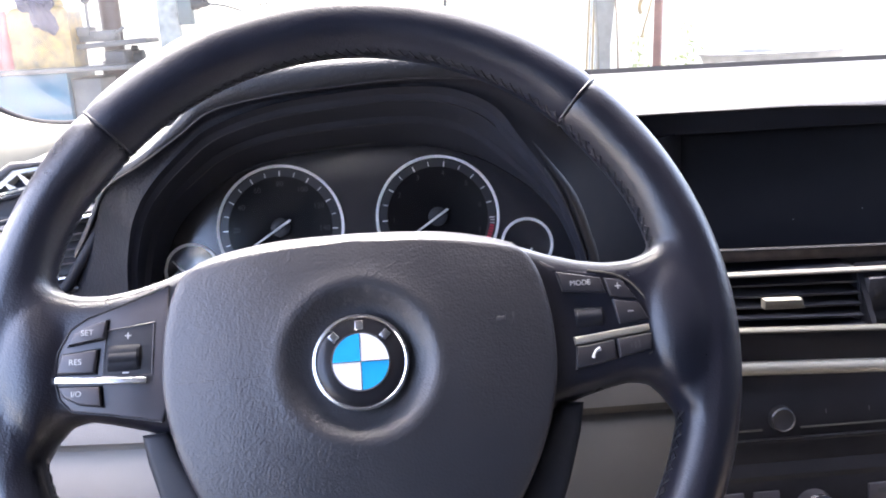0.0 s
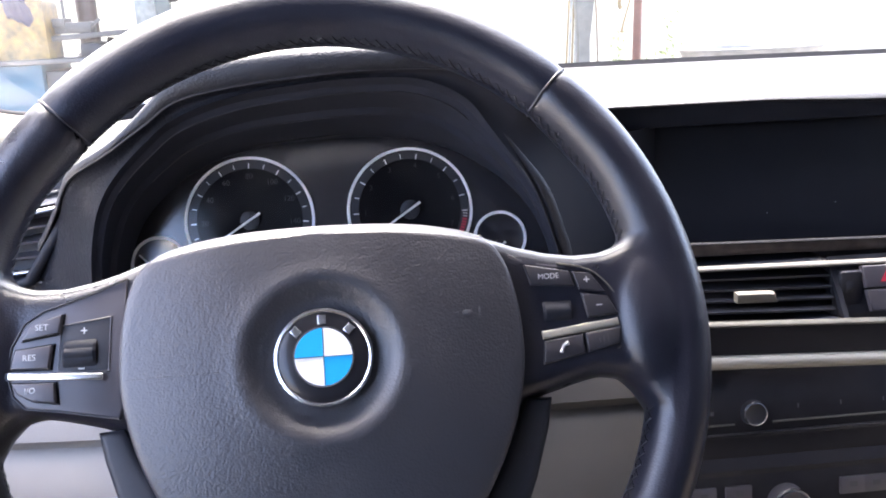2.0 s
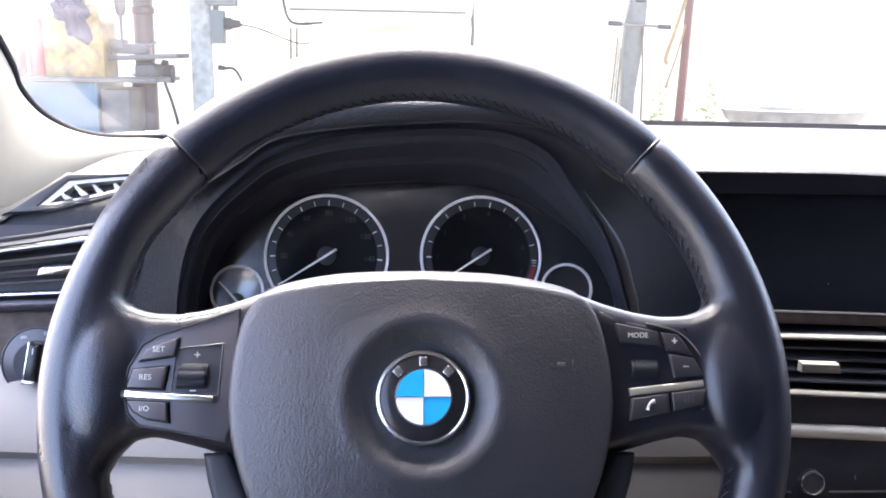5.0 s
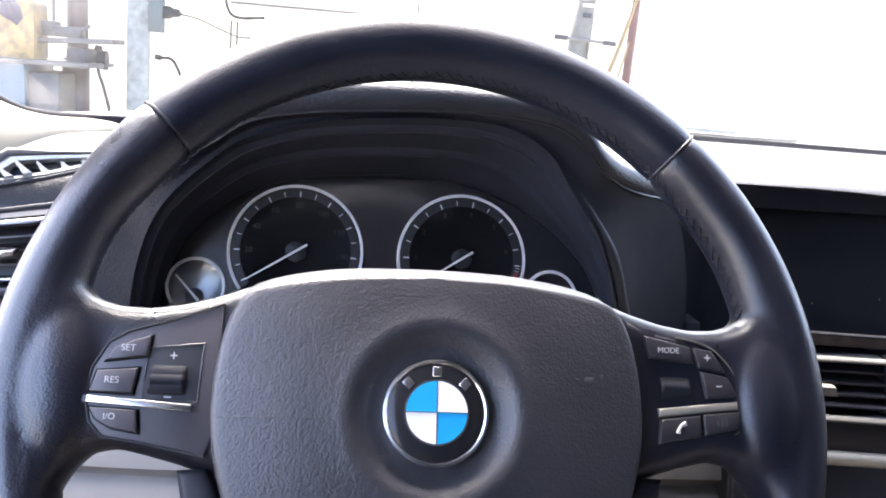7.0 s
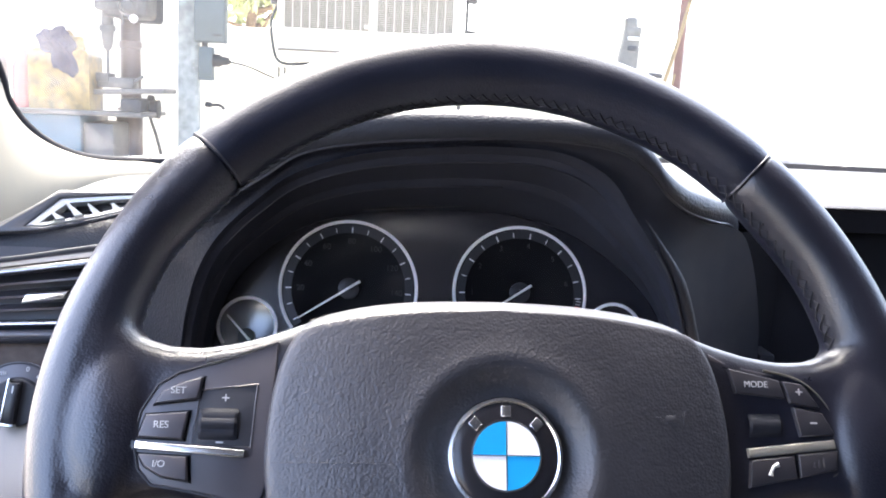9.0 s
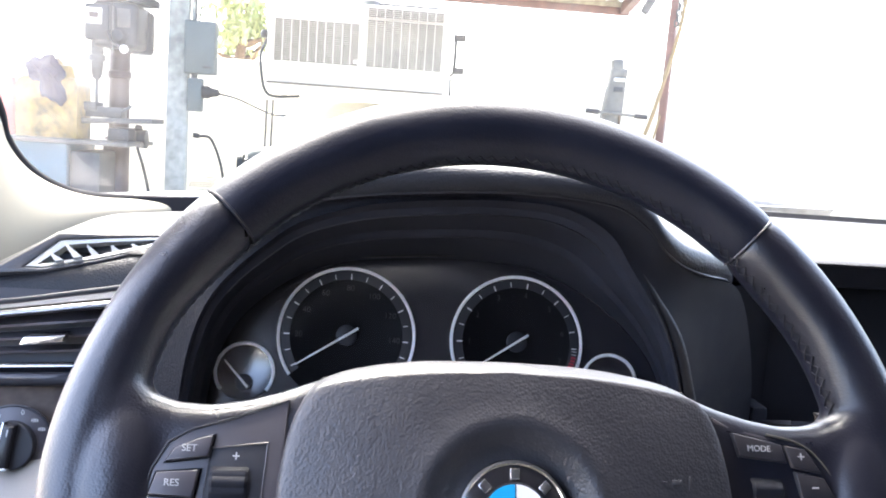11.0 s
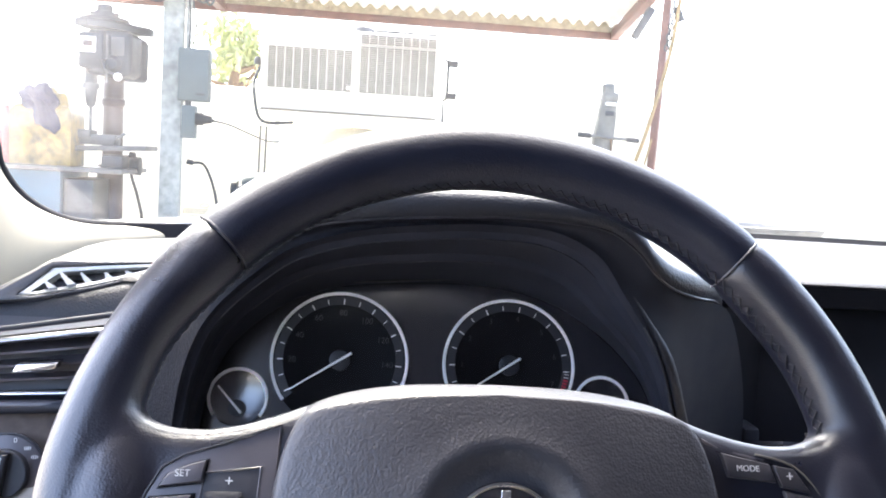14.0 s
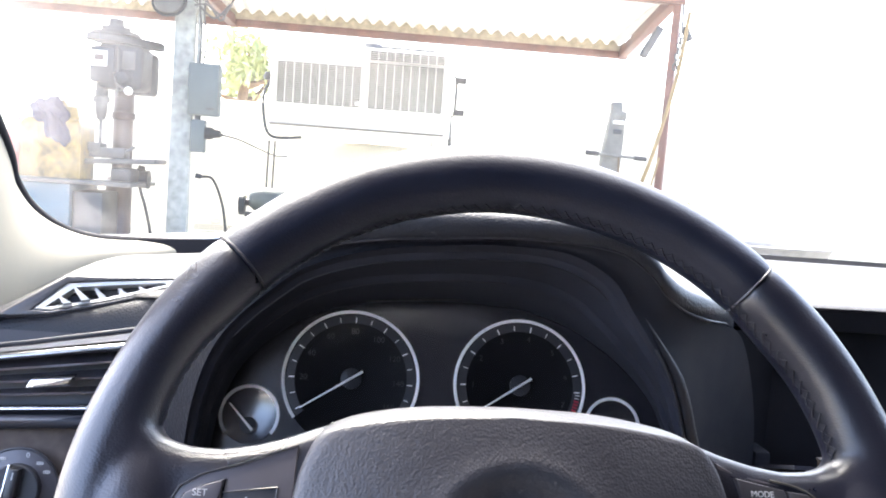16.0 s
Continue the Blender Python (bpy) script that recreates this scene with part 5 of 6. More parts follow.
for x in (-0.145, -0.118, -0.03, -0.012, 0.015):
    b = part("button", box(0.020, 0.013, 0.003, 0.0008, at=(x, 0.005, 0.0005)), "switch", climate)
    part("button_sign", box(0.006, 0.004, 0.0003, at=(x, 0.006, 0.0022)), "grey_print", b)
stack = part("centre_stack_body", solid(sheet([[(x, y, z) for x in (0.245, 0.4, 0.61)] for y, z in ((0.222, 0.84), (0.214, 0.80), (0.203, 0.70), (0.22, 0.5), (0.3, 0.3))]), 0.004), "soft_black")
tagged(stack, "black centre console body below the radio", "centre console")

# ---- the yard in front of the car ----
ground = part("ground", sheet([[(x, y, 0.0) for x in (-600, -40, 0, 40, 600)] for y in (-600, -40, 0, 12, 40, 600)]), "ground")
tagged(ground, "pale concrete yard", "ground", kind="structure")
WALL_Y = 7.7
yard_wall = part("wall_yard", box(26, 0.2, 1.62, 0.01, at=(3, WALL_Y + 0.1, 0.81)), "wall")
tagged(yard_wall, "cream painted yard wall in full sun", "wall", kind="structure")

# canopy: red steel frame with corrugated sheets
canopy = thing("canopy", "red steel canopy frame with corrugated metal roofing", "canopy")
FAR, NEAR = 6.2, 4.7
beam = lambda a, b, w, h: box((Vector(b) - Vector(a)).length, w, h, 0.004, m=Matrix.Translation((Vector(a) + Vector(b)) / 2) @ (Vector(b) - Vector(a)).to_track_quat("X", "Z").to_matrix().to_4x4())
part("beam", beam((-4.6, FAR, 2.083), (1.80, FAR, 2.083), 0.06, 0.07), "steel_red", canopy)
part("beam", beam((-4.6, NEAR, 2.205), (1.68, NEAR, 2.205), 0.06, 0.08), "steel_red", canopy)
for x in (1.76, -1.12, -4.4):
    part("rafter", beam((x, FAR, 2.085), (x - 0.14, NEAR, 2.19), 0.06, 0.07), "steel_red", canopy)
rows = []
for i in range(5):
    y = FAR - 0.10 + 0.16 - (FAR - NEAR + 0.5) * i / 4
    rows.append([(-4.6 + 6.36 * k / 500, y, 2.162 + 0.083 * (FAR - y) + 0.018 * math.sin(k / 500 * 6.36 / 0.096 * 2 * math.pi)) for k in range(501)])
part("corrugated_roofing", solid(sheet(rows), 0.003), "galvanised", canopy)
# scalloped beige strip, coloured for the shade under the sheet ends
rows = [[(-4.6 + 6.36 * k / 500, FAR - 0.045, z + w * math.sin(k / 500 * 6.36 / 0.096 * 2 * math.pi)) for k in range(501)] for z, w in ((2.098, 0.0), (2.155, 0.018))]
part("scallop_shade", solid(sheet(rows), 0.012), "sheet_shade", canopy, "beige scalloped strip added for the shade under the sheet ends")
part("post", beam((1.61, NEAR + 0.02, 0.0), (1.645, NEAR, 2.2), 0.044, 0.044), "steel_red", canopy)
part("post_bracket", box(0.045, 0.05, 0.2, 0.01, m=pose(1.505, NEAR, 1.94, 0, 28, 0)), "steel_grey", canopy)
chain = part("chain", tube([(1.665, NEAR - 0.04, 2.16), (1.668, NEAR - 0.04, 2.0)], 0.007, 6), "steel_grey", canopy)
for i in range(7):
    part("link", tube([(0.012 * math.cos(2 * math.pi * k / 12), 0.0, 0.02 * math.sin(2 * math.pi * k / 12)) for k in range(12)], 0.0045, 6, closed=True), "steel_grey", chain, at=pose(1.667 - 0.004 * i, NEAR - 0.04, 1.985 - 0.03 * i, 0, 0, 90 * (i % 2)))
part("guy_plate", box(0.05, 0.008, 0.09, 0.004, m=pose(1.70, NEAR - 0.03, 2.0, 0, -25, 0)), "machine", canopy)
part("rope", tube(spline([(1.70, NEAR - 0.05, 2.12), (1.66, NEAR - 0.05, 1.75), (1.583, NEAR - 0.05, 1.40), (1.543, NEAR - 0.05, 1.245), (1.499, NEAR - 0.05, 1.10), (1.509, NEAR - 0.05, 1.055)], 20), 0.0115, 6), "rope", canopy)
part("rope_end", tube(spline([(1.60, NEAR - 0.04, 1.28), (1.563, NEAR - 0.05, 1.114), (1.525, NEAR - 0.05, 0.98), (1.512, NEAR - 0.05, 0.922)], 12), 0.006, 6, radius=lambda f: 0.006 + 0.006 * max(0.0, f - 0.8) * 5), "rope", canopy)

# pale service post with switch box
post = thing("service_post", "pale chipped steel post with wiring on it", "post", pose(-1.19, 5.0, 0))
part("column", box(0.118, 0.07, 2.9, 0.006, at=(-0.004, 0, 1.45)), "post_paint", post)
part("base_plate", box(0.24, 0.24, 0.015, 0.002, at=(0, 0, 0.0075)), "steel_grey", post)
part("conduit", tube([(0.085, -0.03, 1.64), (0.085, -0.03, 2.0), (0.07, -0.03, 2.5)], 0.016, 8), "post_paint", post)
fuse = thing("switch_box", "blue-grey enamel electrical box on the post", "electrical box", pose(-1.055, 4.93, 1.485))
part("case", box(0.175, 0.10, 0.30, 0.008), "box_blue", fuse)
part("cover", box(0.165, 0.008, 0.285, 0.003, at=(0, -0.053, 0)), "box_blue", fuse)
part("latch", box(0.05, 0.012, 0.012, 0.002, at=(0.045, -0.058, -0.11)), "steel_grey", fuse)
lamp = thing("bulkhead_lamp", "round grey lamp fixture at the post head", "lamp", pose(-1.27, 4.9, 1.965, 70, 0, 0))
part("body", turned([(0.0, 0.07), (0.05, 0.065), (0.085, 0.035), (0.09, 0.0), (0.07, -0.03), (0.0, -0.04)], 24), "steel_grey", lamp)
part("guard", tube([(0.095 * math.cos(2 * math.pi * k / 20), 0.095 * math.sin(2 * math.pi * k / 20), 0.01) for k in range(20)], 0.006, 6, closed=True), "machine", lamp)
for pts in ([(-1.12, 4.93, 2.10), (-1.10, 4.92, 1.93), (-1.085, 4.92, 1.80), (-1.09, 4.92, 1.63)], [(-1.06, 4.93, 2.12), (-1.075, 4.92, 1.92), (-1.055, 4.92, 1.78), (-1.07, 4.92, 1.63)],
            [(-1.14, 4.9, 2.0), (-1.06, 4.9, 1.92), (-1.0, 4.9, 1.90), (-0.93, 4.9, 1.98)], [(-1.13, 4.9, 1.96), (-1.05, 4.9, 1.965), (-0.98, 4.9, 1.885), (-0.95, 4.9, 1.93)], [(-1.10, 4.9, 2.05), (-1.03, 4.9, 1.95), (-0.96, 4.9, 1.92), (-0.90, 4.9, 2.03)]):
    w = thing("loose_wire", "thin loose electric wire by the post", "wire", group="loose wires")
    part("strand", tube(spline(pts, 16), 0.006, 6), "steel_grey", w)
socket = thing("power_socket", "grey power socket with a plug under the box", "socket", pose(-1.07, 4.93, 1.215))
part("housing", box(0.08, 0.08, 0.19, 0.008, at=(-0.01, 0, 0)), "box_blue", socket)
part("plug", turned([(0.0, 0.0), (0.036, 0.0), (0.036, 0.035), (0.026, 0.05), (0.02, 0.09), (0.0, 0.09)], 16, m=pose(0.03, -0.01, 0.02, 0, 90, 0)), "cord", socket)
part("neck", tube([(-0.02, 0, 0.08), (-0.02, 0, 0.13)], 0.018, 8), "steel_grey", socket)
for pts, r in (([(-0.94, 4.92, 1.23), (-0.87, 5.1, 1.215), (-0.78, 5.4, 1.170), (-0.71, 5.7, 1.138), (-0.65, 5.9, 1.140)], 0.005), ([(-1.05, 4.92, 0.98), (-0.985, 4.92, 0.97), (-0.93, 4.92, 0.85), (-0.90, 4.92, 0.70), (-0.88, 4.92, 0.45), (-0.85, 4.92, 0.02)], 0.008),
              ([(-1.385, 4.95, 1.0), (-1.405, 4.94, 0.9), (-1.37, 4.94, 0.78), (-1.33, 4.94, 0.6), (-1.30, 4.94, 0.3), (-1.25, 4.94, 0.02)], 0.010)):
    c = thing("extension_lead", "black extension lead hanging in the yard", "extension lead", group="power cords")
    part("cable", tube(spline(pts, 24), r, 6), "cord", c)
    part("cable_end", tube([Vector(pts[0]) + Vector((-0.035, 0, 0.005)), Vector(pts[0])], r * 1.8, 8), "cord", c)

# pillar drill
drill = thing("pillar_drill", "old dark pillar drill with red-brown column and square table", "drill press", pose(-1.495, 5.0, 0))
part("base", box(0.36, 0.5, 0.06, 0.012, at=(0, -0.05, 0.03)), "machine", drill)
part("lower_column", turned([(0.074, 0.06), (0.074, 0.93), (0.066, 0.94)], 24, m=Matrix.Translation((-0.045, 0, 0))), "machine_red", drill)
part("column", turned([(0.058, 0.9), (0.058, 1.28), (0.066, 1.285), (0.066, 1.32), (0.058, 1.325), (0.058, 1.5), (0.05, 1.52)], 24, m=Matrix.Translation((-0.034, 0, 0))), "machine_red", drill)
part("table_arm", box(0.12, 0.28, 0.09, 0.02, at=(0.02, -0.08, 0.955)), "machine", drill)
part("table", box(0.44, 0.30, 0.03, 0.006, at=(0.05, -0.10, 1.035), m=pose(0, 0, 0, 0, -3, 0)), "steel_grey", drill)
part("vice", box(0.20, 0.12, 0.06, 0.008, at=(-0.06, -0.16, 1.082), bm=box(0.07, 0.14, 0.05, 0.006, at=(-0.13, -0.16, 1.11))), "steel_grey", drill)
part("clamp", box(0.12, 0.02, 0.016, 0.003, m=pose(0.04, -0.2, 1.09, 0, -35, 0)), "steel_grey", drill)
part("knob", turned([(0.0, 0.0), (0.05, 0.0), (0.055, 0.05), (0.0, 0.06)], 20, m=pose(0.09, -0.05, 0.94, 0, 90, 0)), "machine", drill)
head = bmesh.new()
box(0.25, 0.36, 0.25, 0.035, at=(0.0, -0.08, 1.565), bm=head, seg=3)
box(0.14, 0.14, 0.20, 0.02, at=(-0.09, -0.20, 1.57), bm=head)
part("head", head, "machine", drill)
part("belt_cover", prism([(-0.18, -0.26), (-0.1, -0.30), (0.0, -0.24), (0.17, 0.0), (0.17, 0.08), (0.0, 0.1), (-0.16, -0.1)], 1.70, 1.745, 0.015), "machine", drill)
part("pulley_top", turned([(0.0, 1.84), (0.04, 1.84), (0.045, 1.80), (0.08, 1.795), (0.08, 1.77), (0.13, 1.765), (0.14, 1.745)], 28, m=Matrix.Translation((-0.06, -0.12, 0))), "machine", drill)
part("motor", turned([(0.0, 1.43), (0.07, 1.43), (0.085, 1.45), (0.085, 1.65), (0.07, 1.67), (0.0, 1.67)], 24, m=Matrix.Translation((0.065, 0.03, 0))), "machine", drill)
part("head_seam", box(0.012, 0.008, 0.24, 0.002, at=(-0.012, -0.268, 1.56)), "cord", drill)
part("side_plate", box(0.07, 0.006, 0.10, 0.003, at=(0.055, -0.264, 1.60)), "steel_grey", drill)
part("depth_rod", tube([(0.005, -0.285, 1.66), (0.005, -0.285, 1.40)], 0.007, 8), "steel_grey", drill)
part("feed_hub", turned([(0.0, -0.02), (0.045, -0.02), (0.05, 0.0), (0.03, 0.03), (0.0, 0.035)], 20, m=pose(0.03, -0.27, 1.50, 90, 0, 0)), "machine", drill)
part("name_plate", box(0.085, 0.004, 0.085, 0.002, at=(-0.10, -0.282, 1.60)), "ac_white", drill)
part("plate_bar", box(0.05, 0.004, 0.03, at=(-0.10, -0.286, 1.605)), "machine_red", drill)
part("quill", turned([(0.0, 1.48), (0.035, 1.48), (0.035, 1.40), (0.045, 1.395), (0.045, 1.365), (0.035, 1.37), (0.03, 1.30), (0.022, 1.27), (0.009, 1.26), (0.009, 1.13), (0.0, 1.12)], 20, m=Matrix.Translation((-0.115, -0.16, 0))), "steel_grey", drill)
part("feed_handle", tube([(-0.02, -0.28, 1.52), (0.02, -0.36, 1.46), (0.085, -0.38, 1.43)], 0.008, 8), "steel_grey", drill)
part("handle_ball", turned([(0.0, -0.024), (0.017, -0.017), (0.024, 0.0), (0.017, 0.017), (0.0, 0.024)], 16, m=Matrix.Translation((0.09, -0.38, 1.425))), "ac_white", drill)

# blue steel bench with drums and jugs
bench = thing("steel_cabinet", "blue painted steel cabinet with grey side", "cabinet", pose(-2.0, 4.85, 0))
part("body", box(0.62, 0.5, 0.90, 0.01, at=(0, 0, 0.45)), "drum_blue", bench)
part("side_panel", box(0.16, 0.46, 0.86, 0.01, at=(0.395, 0.01, 0.43)), "steel_grey", bench)
part("top", box(0.97, 0.56, 0.025, 0.004, at=(0.155, 0, 0.9125)), "steel_grey", bench)
jug = thing("oil_jug", "large yellowed plastic oil jug with grime", "jug", pose(-1.83, 4.8, 0.925))
part("body", prism([(-0.16, -0.12), (0.165, -0.12), (0.165, 0.12), (-0.16, 0.12)], 0.0, 0.33, 0.05, 4), "jug", jug)
part("shoulder", prism([(-0.02, -0.08), (0.14, -0.08), (0.14, 0.08), (-0.02, 0.08)], 0.32, 0.40, 0.02, taper=0.3), "jug", jug)
part("handle", tube([(-0.05, 0, 0.32), (-0.06, 0, 0.40), (0.02, 0, 0.42), (0.07, 0, 0.36)], 0.018, 8), "jug", jug)
rag = thing("rag", "crumpled navy cloth over the jug", "rag", pose(-1.83, 4.70, 1.265))
rg = bmesh.new()
bmesh.ops.create_icosphere(rg, subdivisions=5, radius=0.1)
for v in rg.verts:
    k = 0.85 + 0.50 * noise.noise(v.co * 9 + Vector((5.0, 7.3, 2.2))) + 0.34 * noise.noise(v.co * 21 + Vector((1.3, 0.2, 4.0))) + 0.05 * (1 - abs(noise.noise(v.co * 45)) * 3)
    v.co = Vector((v.co.x * k * 1.0 - 0.45 * v.co.z, v.co.y * k * 0.6, v.co.z * k * (1.6 if v.co.z < 0 else 1.0)))
part("cloth", rg, "rag", rag)
bottle = thing("red_bottle", "red plastic bottle standing on the cabinet", "bottle", pose(-2.06, 4.8, 0.925))
part("body", turned([(0.0, 0.0), (0.055, 0.0), (0.06, 0.02), (0.06, 0.22), (0.03, 0.28), (0.02, 0.32), (0.0, 0.32)], 24), "red_plastic", bottle)
part("cap", turned([(0.024, 0.315), (0.024, 0.345), (0.0, 0.35)], 20), "ac_white", bottle)
bottle2 = thing("grey_bottle", "grey plastic bottle standing on the cabinet", "bottle", pose(-2.2, 4.8, 0.925))
part("body", turned([(0.0, 0.0), (0.055, 0.0), (0.06, 0.02), (0.06, 0.26), (0.03, 0.32), (0.0, 0.33)], 24), "steel_grey", bottle2)

# window air conditioner on a stand in front of the wall
ac = thing("air_conditioner", "large white air conditioner with grey coil grilles", "air conditioner", pose(-0.17, 6.62, 1.36))
part("casing", box(1.40, 0.5, 0.66, 0.02, at=(0, 0.13, 0.33)), "ac_white", ac)
for x0, x1, z0, z1 in ((-0.645, -0.010, 0.195, 0.505), (0.050, 0.625, 0.195, 0.545), (0.050, 0.625, 0.565, 0.635)):
    g = part("grille", box(x1 - x0, 0.03, z1 - z0, 0.003, at=((x0 + x1) / 2, -0.125, (z0 + z1) / 2)), "ac_fin", ac, "grey coil grille behind bars")
    n = int((x1 - x0) / 0.058)
    for i in range(n + 1):
        part("grille_bar", box(0.0055, 0.012, z1 - z0, at=(x0 + (x1 - x0) * i / n, -0.146, (z0 + z1) / 2)), "ac_white", g)
    rowsn = max(int((z1 - z0) / 0.0135), 2)
    lines = bmesh.new()
    for i in range(rowsn + 1):
        box(x1 - x0, 0.008, 0.0030, at=((x0 + x1) / 2, -0.143, z0 + (z1 - z0) * i / rowsn), bm=lines)
    tagged(part("grille_wires", lines, "ac_white", g), kind="stuff")
part("centre_stile", box(0.05, 0.03, 0.50, 0.004, at=(0.02, -0.135, 0.40)), "ac_white", ac)
part("catch", box(0.05, 0.02, 0.03, 0.004, at=(-0.02, -0.158, 0.225)), "ac_white", ac)
part("bottom_tray", box(1.34, 0.03, 0.012, 0.002, at=(-0.02, -0.13, 0.03)), "taupe", ac)
part("top_fitting", turned([(0.0, 0.66), (0.10, 0.66), (0.08, 0.70), (0.03, 0.72), (0.0, 0.72)], 20, m=Matrix.Translation((0.06, 0.0, 0))), "steel_grey", ac)
part("top_rail", box(0.5, 0.03, 0.015, at=(0.38, -0.1, 0.672)), "steel_grey", ac)
part("side_bracket", tube([(0.70, -0.05, 0.50), (0.735, -0.06, 0.49), (0.735, -0.06, 0.20), (0.70, -0.05, 0.18)], 0.013, 6), "steel_grey", ac)
for z in (0.47, 0.22):
    part("bracket_foot", box(0.09, 0.05, 0.05, 0.006, at=(0.765, -0.05, z)), "steel_grey", ac)
part("pipe", tube([(0.70, -0.05, 0.16), (0.715, -0.05, -0.10), (0.70, -0.05, -0.5), (0.69, -0.05, -1.36)], 0.014, 8), "steel_grey", ac)
part("hose", tube(spline([(-0.70, -0.06, 0.36), (-0.745, -0.08, 0.24), (-0.735, -0.08, 0.08), (-0.70, -0.08, -0.04), (-0.62, -0.08, -0.075), (-0.44, -0.08, -0.06)], 20), 0.011, 8), "machine", ac)
part("valve", turned([(0.0, 0.0), (0.03, 0.0), (0.035, 0.03), (0.02, 0.06), (0.0, 0.06)], 16, m=pose(-0.72, -0.08, 0.36)), "steel_grey", ac)
for x in (-0.685, -0.640):
    part("stand_pipe", tube([(x, -0.08, -0.10), (x - 0.005, -0.08, -0.5), (x, -0.08, -1.36)], 0.008, 8), "steel_grey", ac)
for x in (-0.6, 0.6):
    part("stand_leg", box(0.05, 0.05, 1.36, 0.004, at=(x, 0.3, -0.68)), "ac_white", ac)
cover = part("rounded_tank", turned([(0.0, 0.0), (0.62, 0.0), (0.60, 0.22), (0.52, 0.34), (0.38, 0.42), (0.0, 0.45)], 40, m=Matrix.Translation((-0.05, 7.15, 0.87))), "wall")
tagged(cover, "cream round-topped tank under the air conditioner", "tank")
part("tank_foot", box(0.9, 0.7, 0.87, 0.01, at=(-0.05, 7.15, 0.435)), "wall", cover)

# bench grinder
grinder = thing("bench_grinder", "grey bench grinder on a pedestal", "bench grinder", pose(-0.78, 5.8, 0))
part("pedestal", box(0.12, 0.12, 0.72, 0.01, at=(0.0, 0, 0.36)), "steel_grey", grinder)
part("base", box(0.24, 0.2, 0.04, 0.01, at=(0, 0, 0.73)), "steel_grey", grinder)
part("motor", turned([(0.0, -0.15), (0.05, -0.15), (0.075, -0.12), (0.085, -0.06), (0.085, 0.08), (0.07, 0.13), (0.0, 0.14)], 24, m=pose(0.05, 0, 0.83, 0, 90, 0)), "box_blue", grinder)
part("wheel", turned([(0.0, -0.02), (0.07, -0.02), (0.075, 0.0), (0.07, 0.02), (0.0, 0.02)], 24, m=pose(-0.15, 0, 0.79, 0, 90, 0)), "machine", grinder)
part("shaft", tube([(-0.15, 0, 0.80), (-0.05, 0, 0.82)], 0.025, 8), "steel_grey", grinder)

# upright garage jack / stand
stand = thing("lift_stand", "grey steel lifting stand with a cross handle", "lift stand", pose(1.215, 4.3, 0))
mast_rows = []
for z, cx, half in ((0.04, -0.018, 0.031), (0.9, -0.014, 0.032), (1.10, -0.010, 0.050), (1.25, -0.003, 0.053), (1.40, 0.010, 0.045), (1.48, 0.017, 0.042)):
    mast_rows.append([(cx + sx * half, sy * 0.03, z) for sx, sy in ((-1, -0.8), (-0.85, -1), (0.85, -1), (1, -0.8), (1, 0.8), (0.85, 1), (-0.85, 1), (-1, 0.8))])
part("mast", sheet(mast_rows, closed_cols=True), "stand_grey", stand)
part("head", box(0.062, 0.065, 0.085, 0.014, m=pose(0.008, 0, 1.502, 0, -6, 0), bm=box(0.086, 0.07, 0.05, 0.012, at=(0.018, 0, 1.472))), "stand_grey", stand)
part("head_slot", box(0.048, 0.014, 0.026, 0.003, at=(0.014, -0.032, 1.385)), "machine", stand)
part("clip", box(0.058, 0.02, 0.018, 0.004, at=(0.017, -0.036, 1.435)), "ac_white", stand)
part("side_plate", box(0.006, 0.05, 0.16, 0.002, m=pose(-0.043, -0.01, 1.30, 0, 8, 0)), "stand_grey", stand)
part("cross_handle", tube([(-0.150, -0.05, 1.264), (0.175, -0.05, 1.250)], 0.008, 8), "stand_grey", stand)
for x in (-0.118, 0.145):
    part("grip", tube([(x - 0.034, -0.05, 1.264 - 0.043 * (x + 0.116)), (x + 0.034, -0.05, 1.264 - 0.043 * (x + 0.184))], 0.0125, 8), "cord", stand)
part("stay_cord", tube(spline([(0.030, -0.04, 1.26), (0.048, -0.04, 1.0), (0.058, -0.04, 0.6), (0.06, -0.04, 0.05)], 16), 0.0045, 6), "bark", stand)
part("foot", box(0.5, 0.4, 0.05, 0.01, at=(0, -0.03, 0.025)), "stand_grey", stand)
for i in range(4):
    pl = part("plank", box(0.009, 0.014, 1.20 - 0.03 * i, 0.002, m=pose(1.135 + 0.017 * i, 4.45, 0.60 - 0.015 * i, 0, 3.0 - 0.5 * i, 0)), "post_paint" if i % 2 else "rope")
    tagged(pl, "weathered timber batten leaning by the stand", "batten", group="battens")


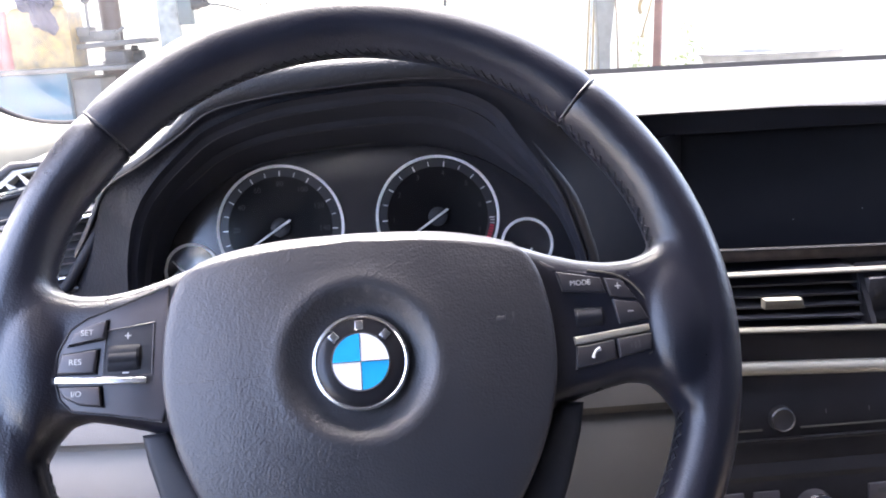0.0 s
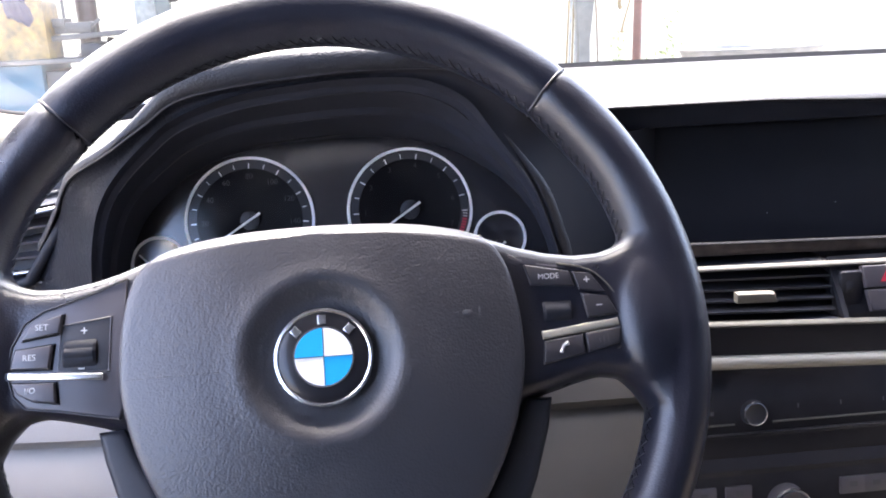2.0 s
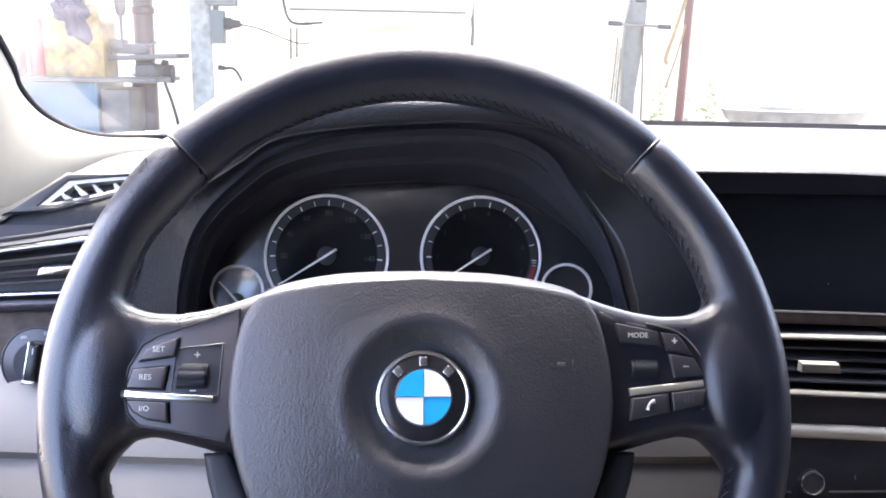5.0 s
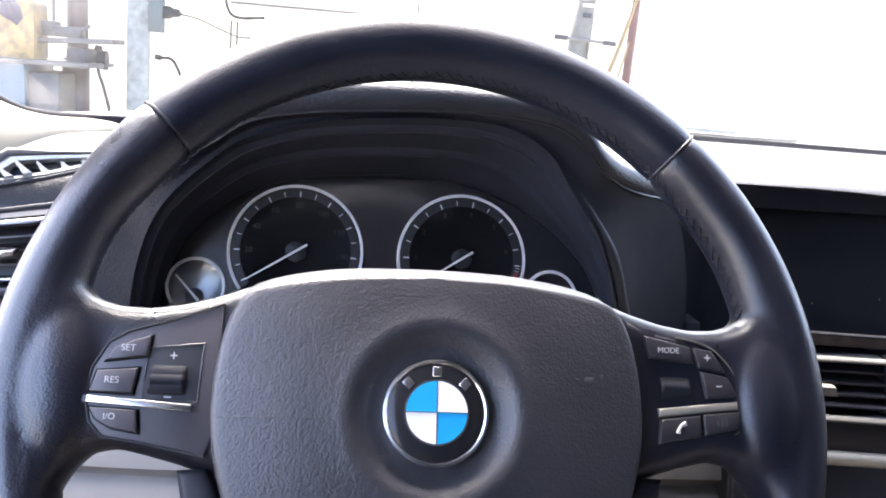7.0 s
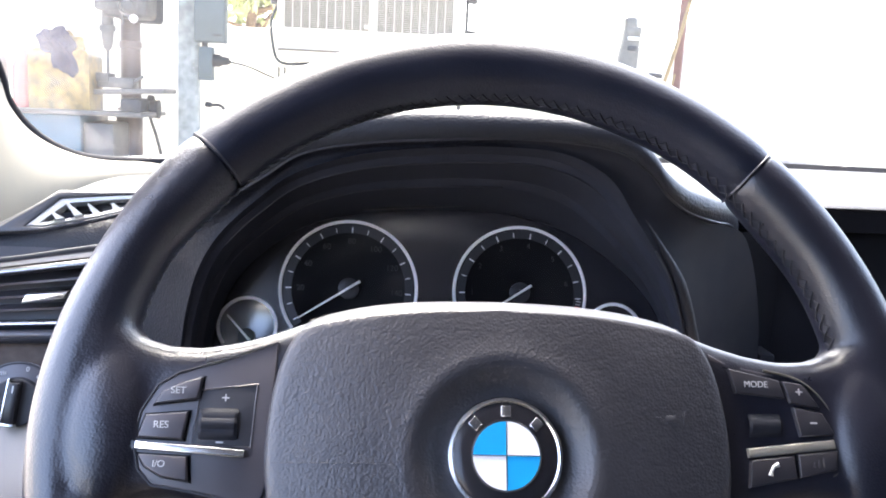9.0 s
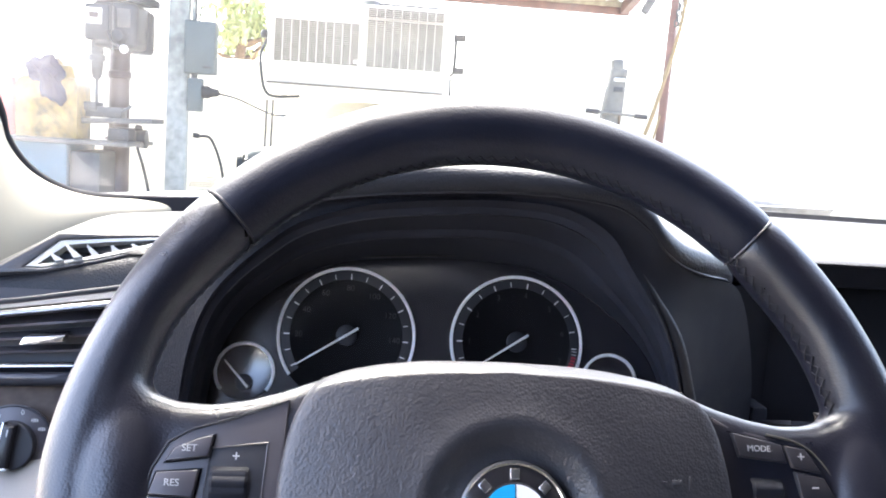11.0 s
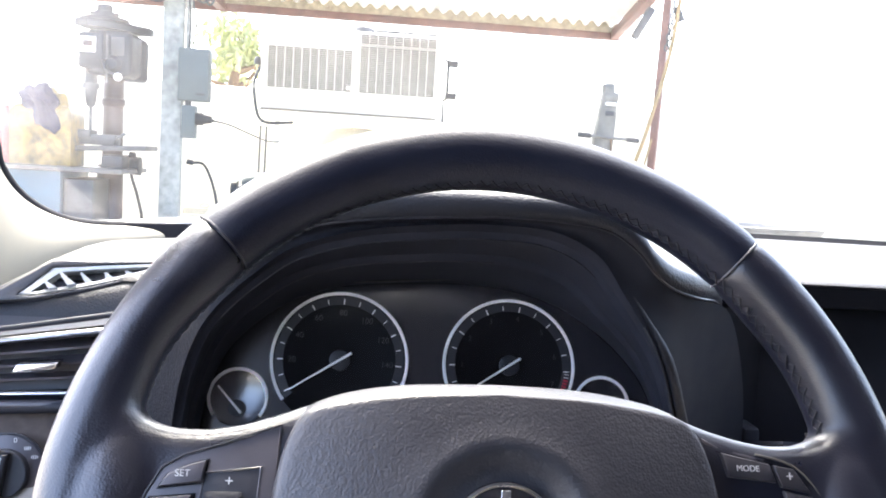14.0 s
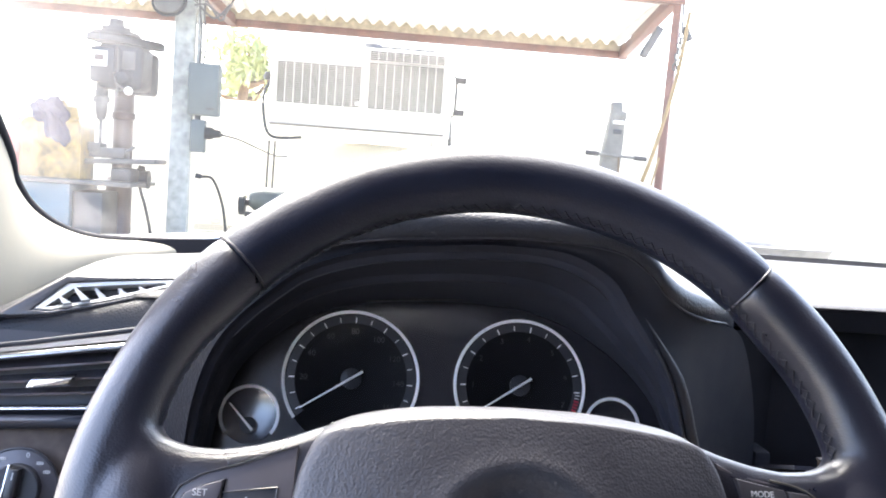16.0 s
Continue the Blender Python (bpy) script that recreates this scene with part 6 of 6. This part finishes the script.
# trees behind the wall
def tree(x, y, h, seed, spread):
    rnd = random.Random(seed)
    tr = thing("tree", "leafy green tree behind the yard wall", "tree", pose(x, y, 0), group="trees")
    part("trunk", tube([(0, 0, 0), (0.05, 0.02, h * 0.3), (-0.04, 0, h * 0.6), (0.05, 0, h * 0.85)], 0.1, 10, radius=lambda f: 0.13 * (1 - 0.75 * f)), "bark", tr)
    for i in range(6):
        a, z = rnd.uniform(0, 6.28), h * rnd.uniform(0.4, 0.75)
        e = (spread * 0.8 * math.cos(a), spread * 0.8 * math.sin(a), z + spread * rnd.uniform(0.2, 0.7))
        part("limb", tube([(0, 0, z), (e[0] * 0.5, e[1] * 0.5, z + (e[2] - z) * 0.4), e], 0.04, 6, radius=lambda f: 0.045 * (1 - 0.8 * f)), "bark", tr)
    pts, faces = [], []
    for i in range(1500):
        c = Vector((rnd.gauss(0, 1), rnd.gauss(0, 1), rnd.gauss(0, 0.8)))
        c = c.normalized() * spread * (rnd.random() ** 0.4)
        c.z = c.z * 0.9 + h * 0.78
        if noise.noise(c * 2.2 + Vector((seed, 0, 0))) < -0.05:
            continue
        q = Euler((rnd.uniform(0, 6.3), rnd.uniform(0, 6.3), rnd.uniform(0, 6.3))).to_matrix()
        s = rnd.uniform(0.04, 0.085)
        k = len(pts)
        pts += [c + q @ Vector(v) * s for v in ((-1, 0, 0), (0, -0.4, 0.1), (1.2, 0, 0), (0, 0.4, 0.1))]
        faces.append((k, k + 1, k + 2, k + 3))
    me = bpy.data.meshes.new("crown")
    me.from_pydata(pts, [], faces)
    me.materials.append(M["foliage"])
    tagged(part("crown", me, "foliage", tr), kind="stuff")


tree(-1.50, 9.6, 2.75, 3, 0.50)

# pale oval basin on a stand, seen over the bonnet
basin = thing("wash_basin", "pale grey oval basin standing on a pedestal in the yard", "basin", pose(2.69, 5.55, 0) @ Matrix.Diagonal((1.2, 1.2, 1.0, 1)))
rows = []
for rx, ry, z in ((0.26, 0.16, 0.66), (0.36, 0.20, 0.665), (0.395, 0.225, 0.70), (0.415, 0.24, 0.748), (0.43, 0.25, 0.752), (0.43, 0.25, 0.762), (0.405, 0.23, 0.766), (0.385, 0.215, 0.75), (0.36, 0.20, 0.70), (0.25, 0.15, 0.68)):
    rows.append([(rx * math.cos(2 * math.pi * k / 40), ry * math.sin(2 * math.pi * k / 40), z) for k in range(40)])
part("bowl", sheet(rows, closed_cols=True), "basin_grey", basin)
part("bowl_floor", prism([(0.27 * math.cos(2 * math.pi * k / 24), 0.165 * math.sin(2 * math.pi * k / 24)) for k in range(24)], 0.655, 0.685), "steel_grey", basin)
part("pedestal", prism([(-0.2, -0.13), (0.2, -0.13), (0.2, 0.13), (-0.2, 0.13)], 0.0, 0.66, 0.02), "post_paint", basin)

# weeds against the wall
rnd = random.Random(11)
pts, faces = [], []
for i in range(420):
    c = Vector((rnd.choice((2.28, 2.34, 2.55, 2.72, 2.78)) + rnd.gauss(0, 0.05), 7.45 + rnd.uniform(-0.1, 0.1), abs(rnd.gauss(0.5, 0.22))))
    q = Euler((rnd.uniform(0, 6.3), rnd.uniform(0, 6.3), rnd.uniform(0, 6.3))).to_matrix()
    s = rnd.uniform(0.012, 0.035)
    k = len(pts)
    pts += [c + q @ Vector(v) * s for v in ((-1, 0, 0), (0, -0.4, 0.1), (1.2, 0, 0), (0, 0.4, 0.1))]
    faces.append((k, k + 1, k + 2, k + 3))
me = bpy.data.meshes.new("weeds")
me.from_pydata(pts, [], faces)
me.materials.append(M["foliage"])
tagged(part("weeds", me, "foliage"), "sparse green weeds along the yard wall", "weeds", kind="stuff")
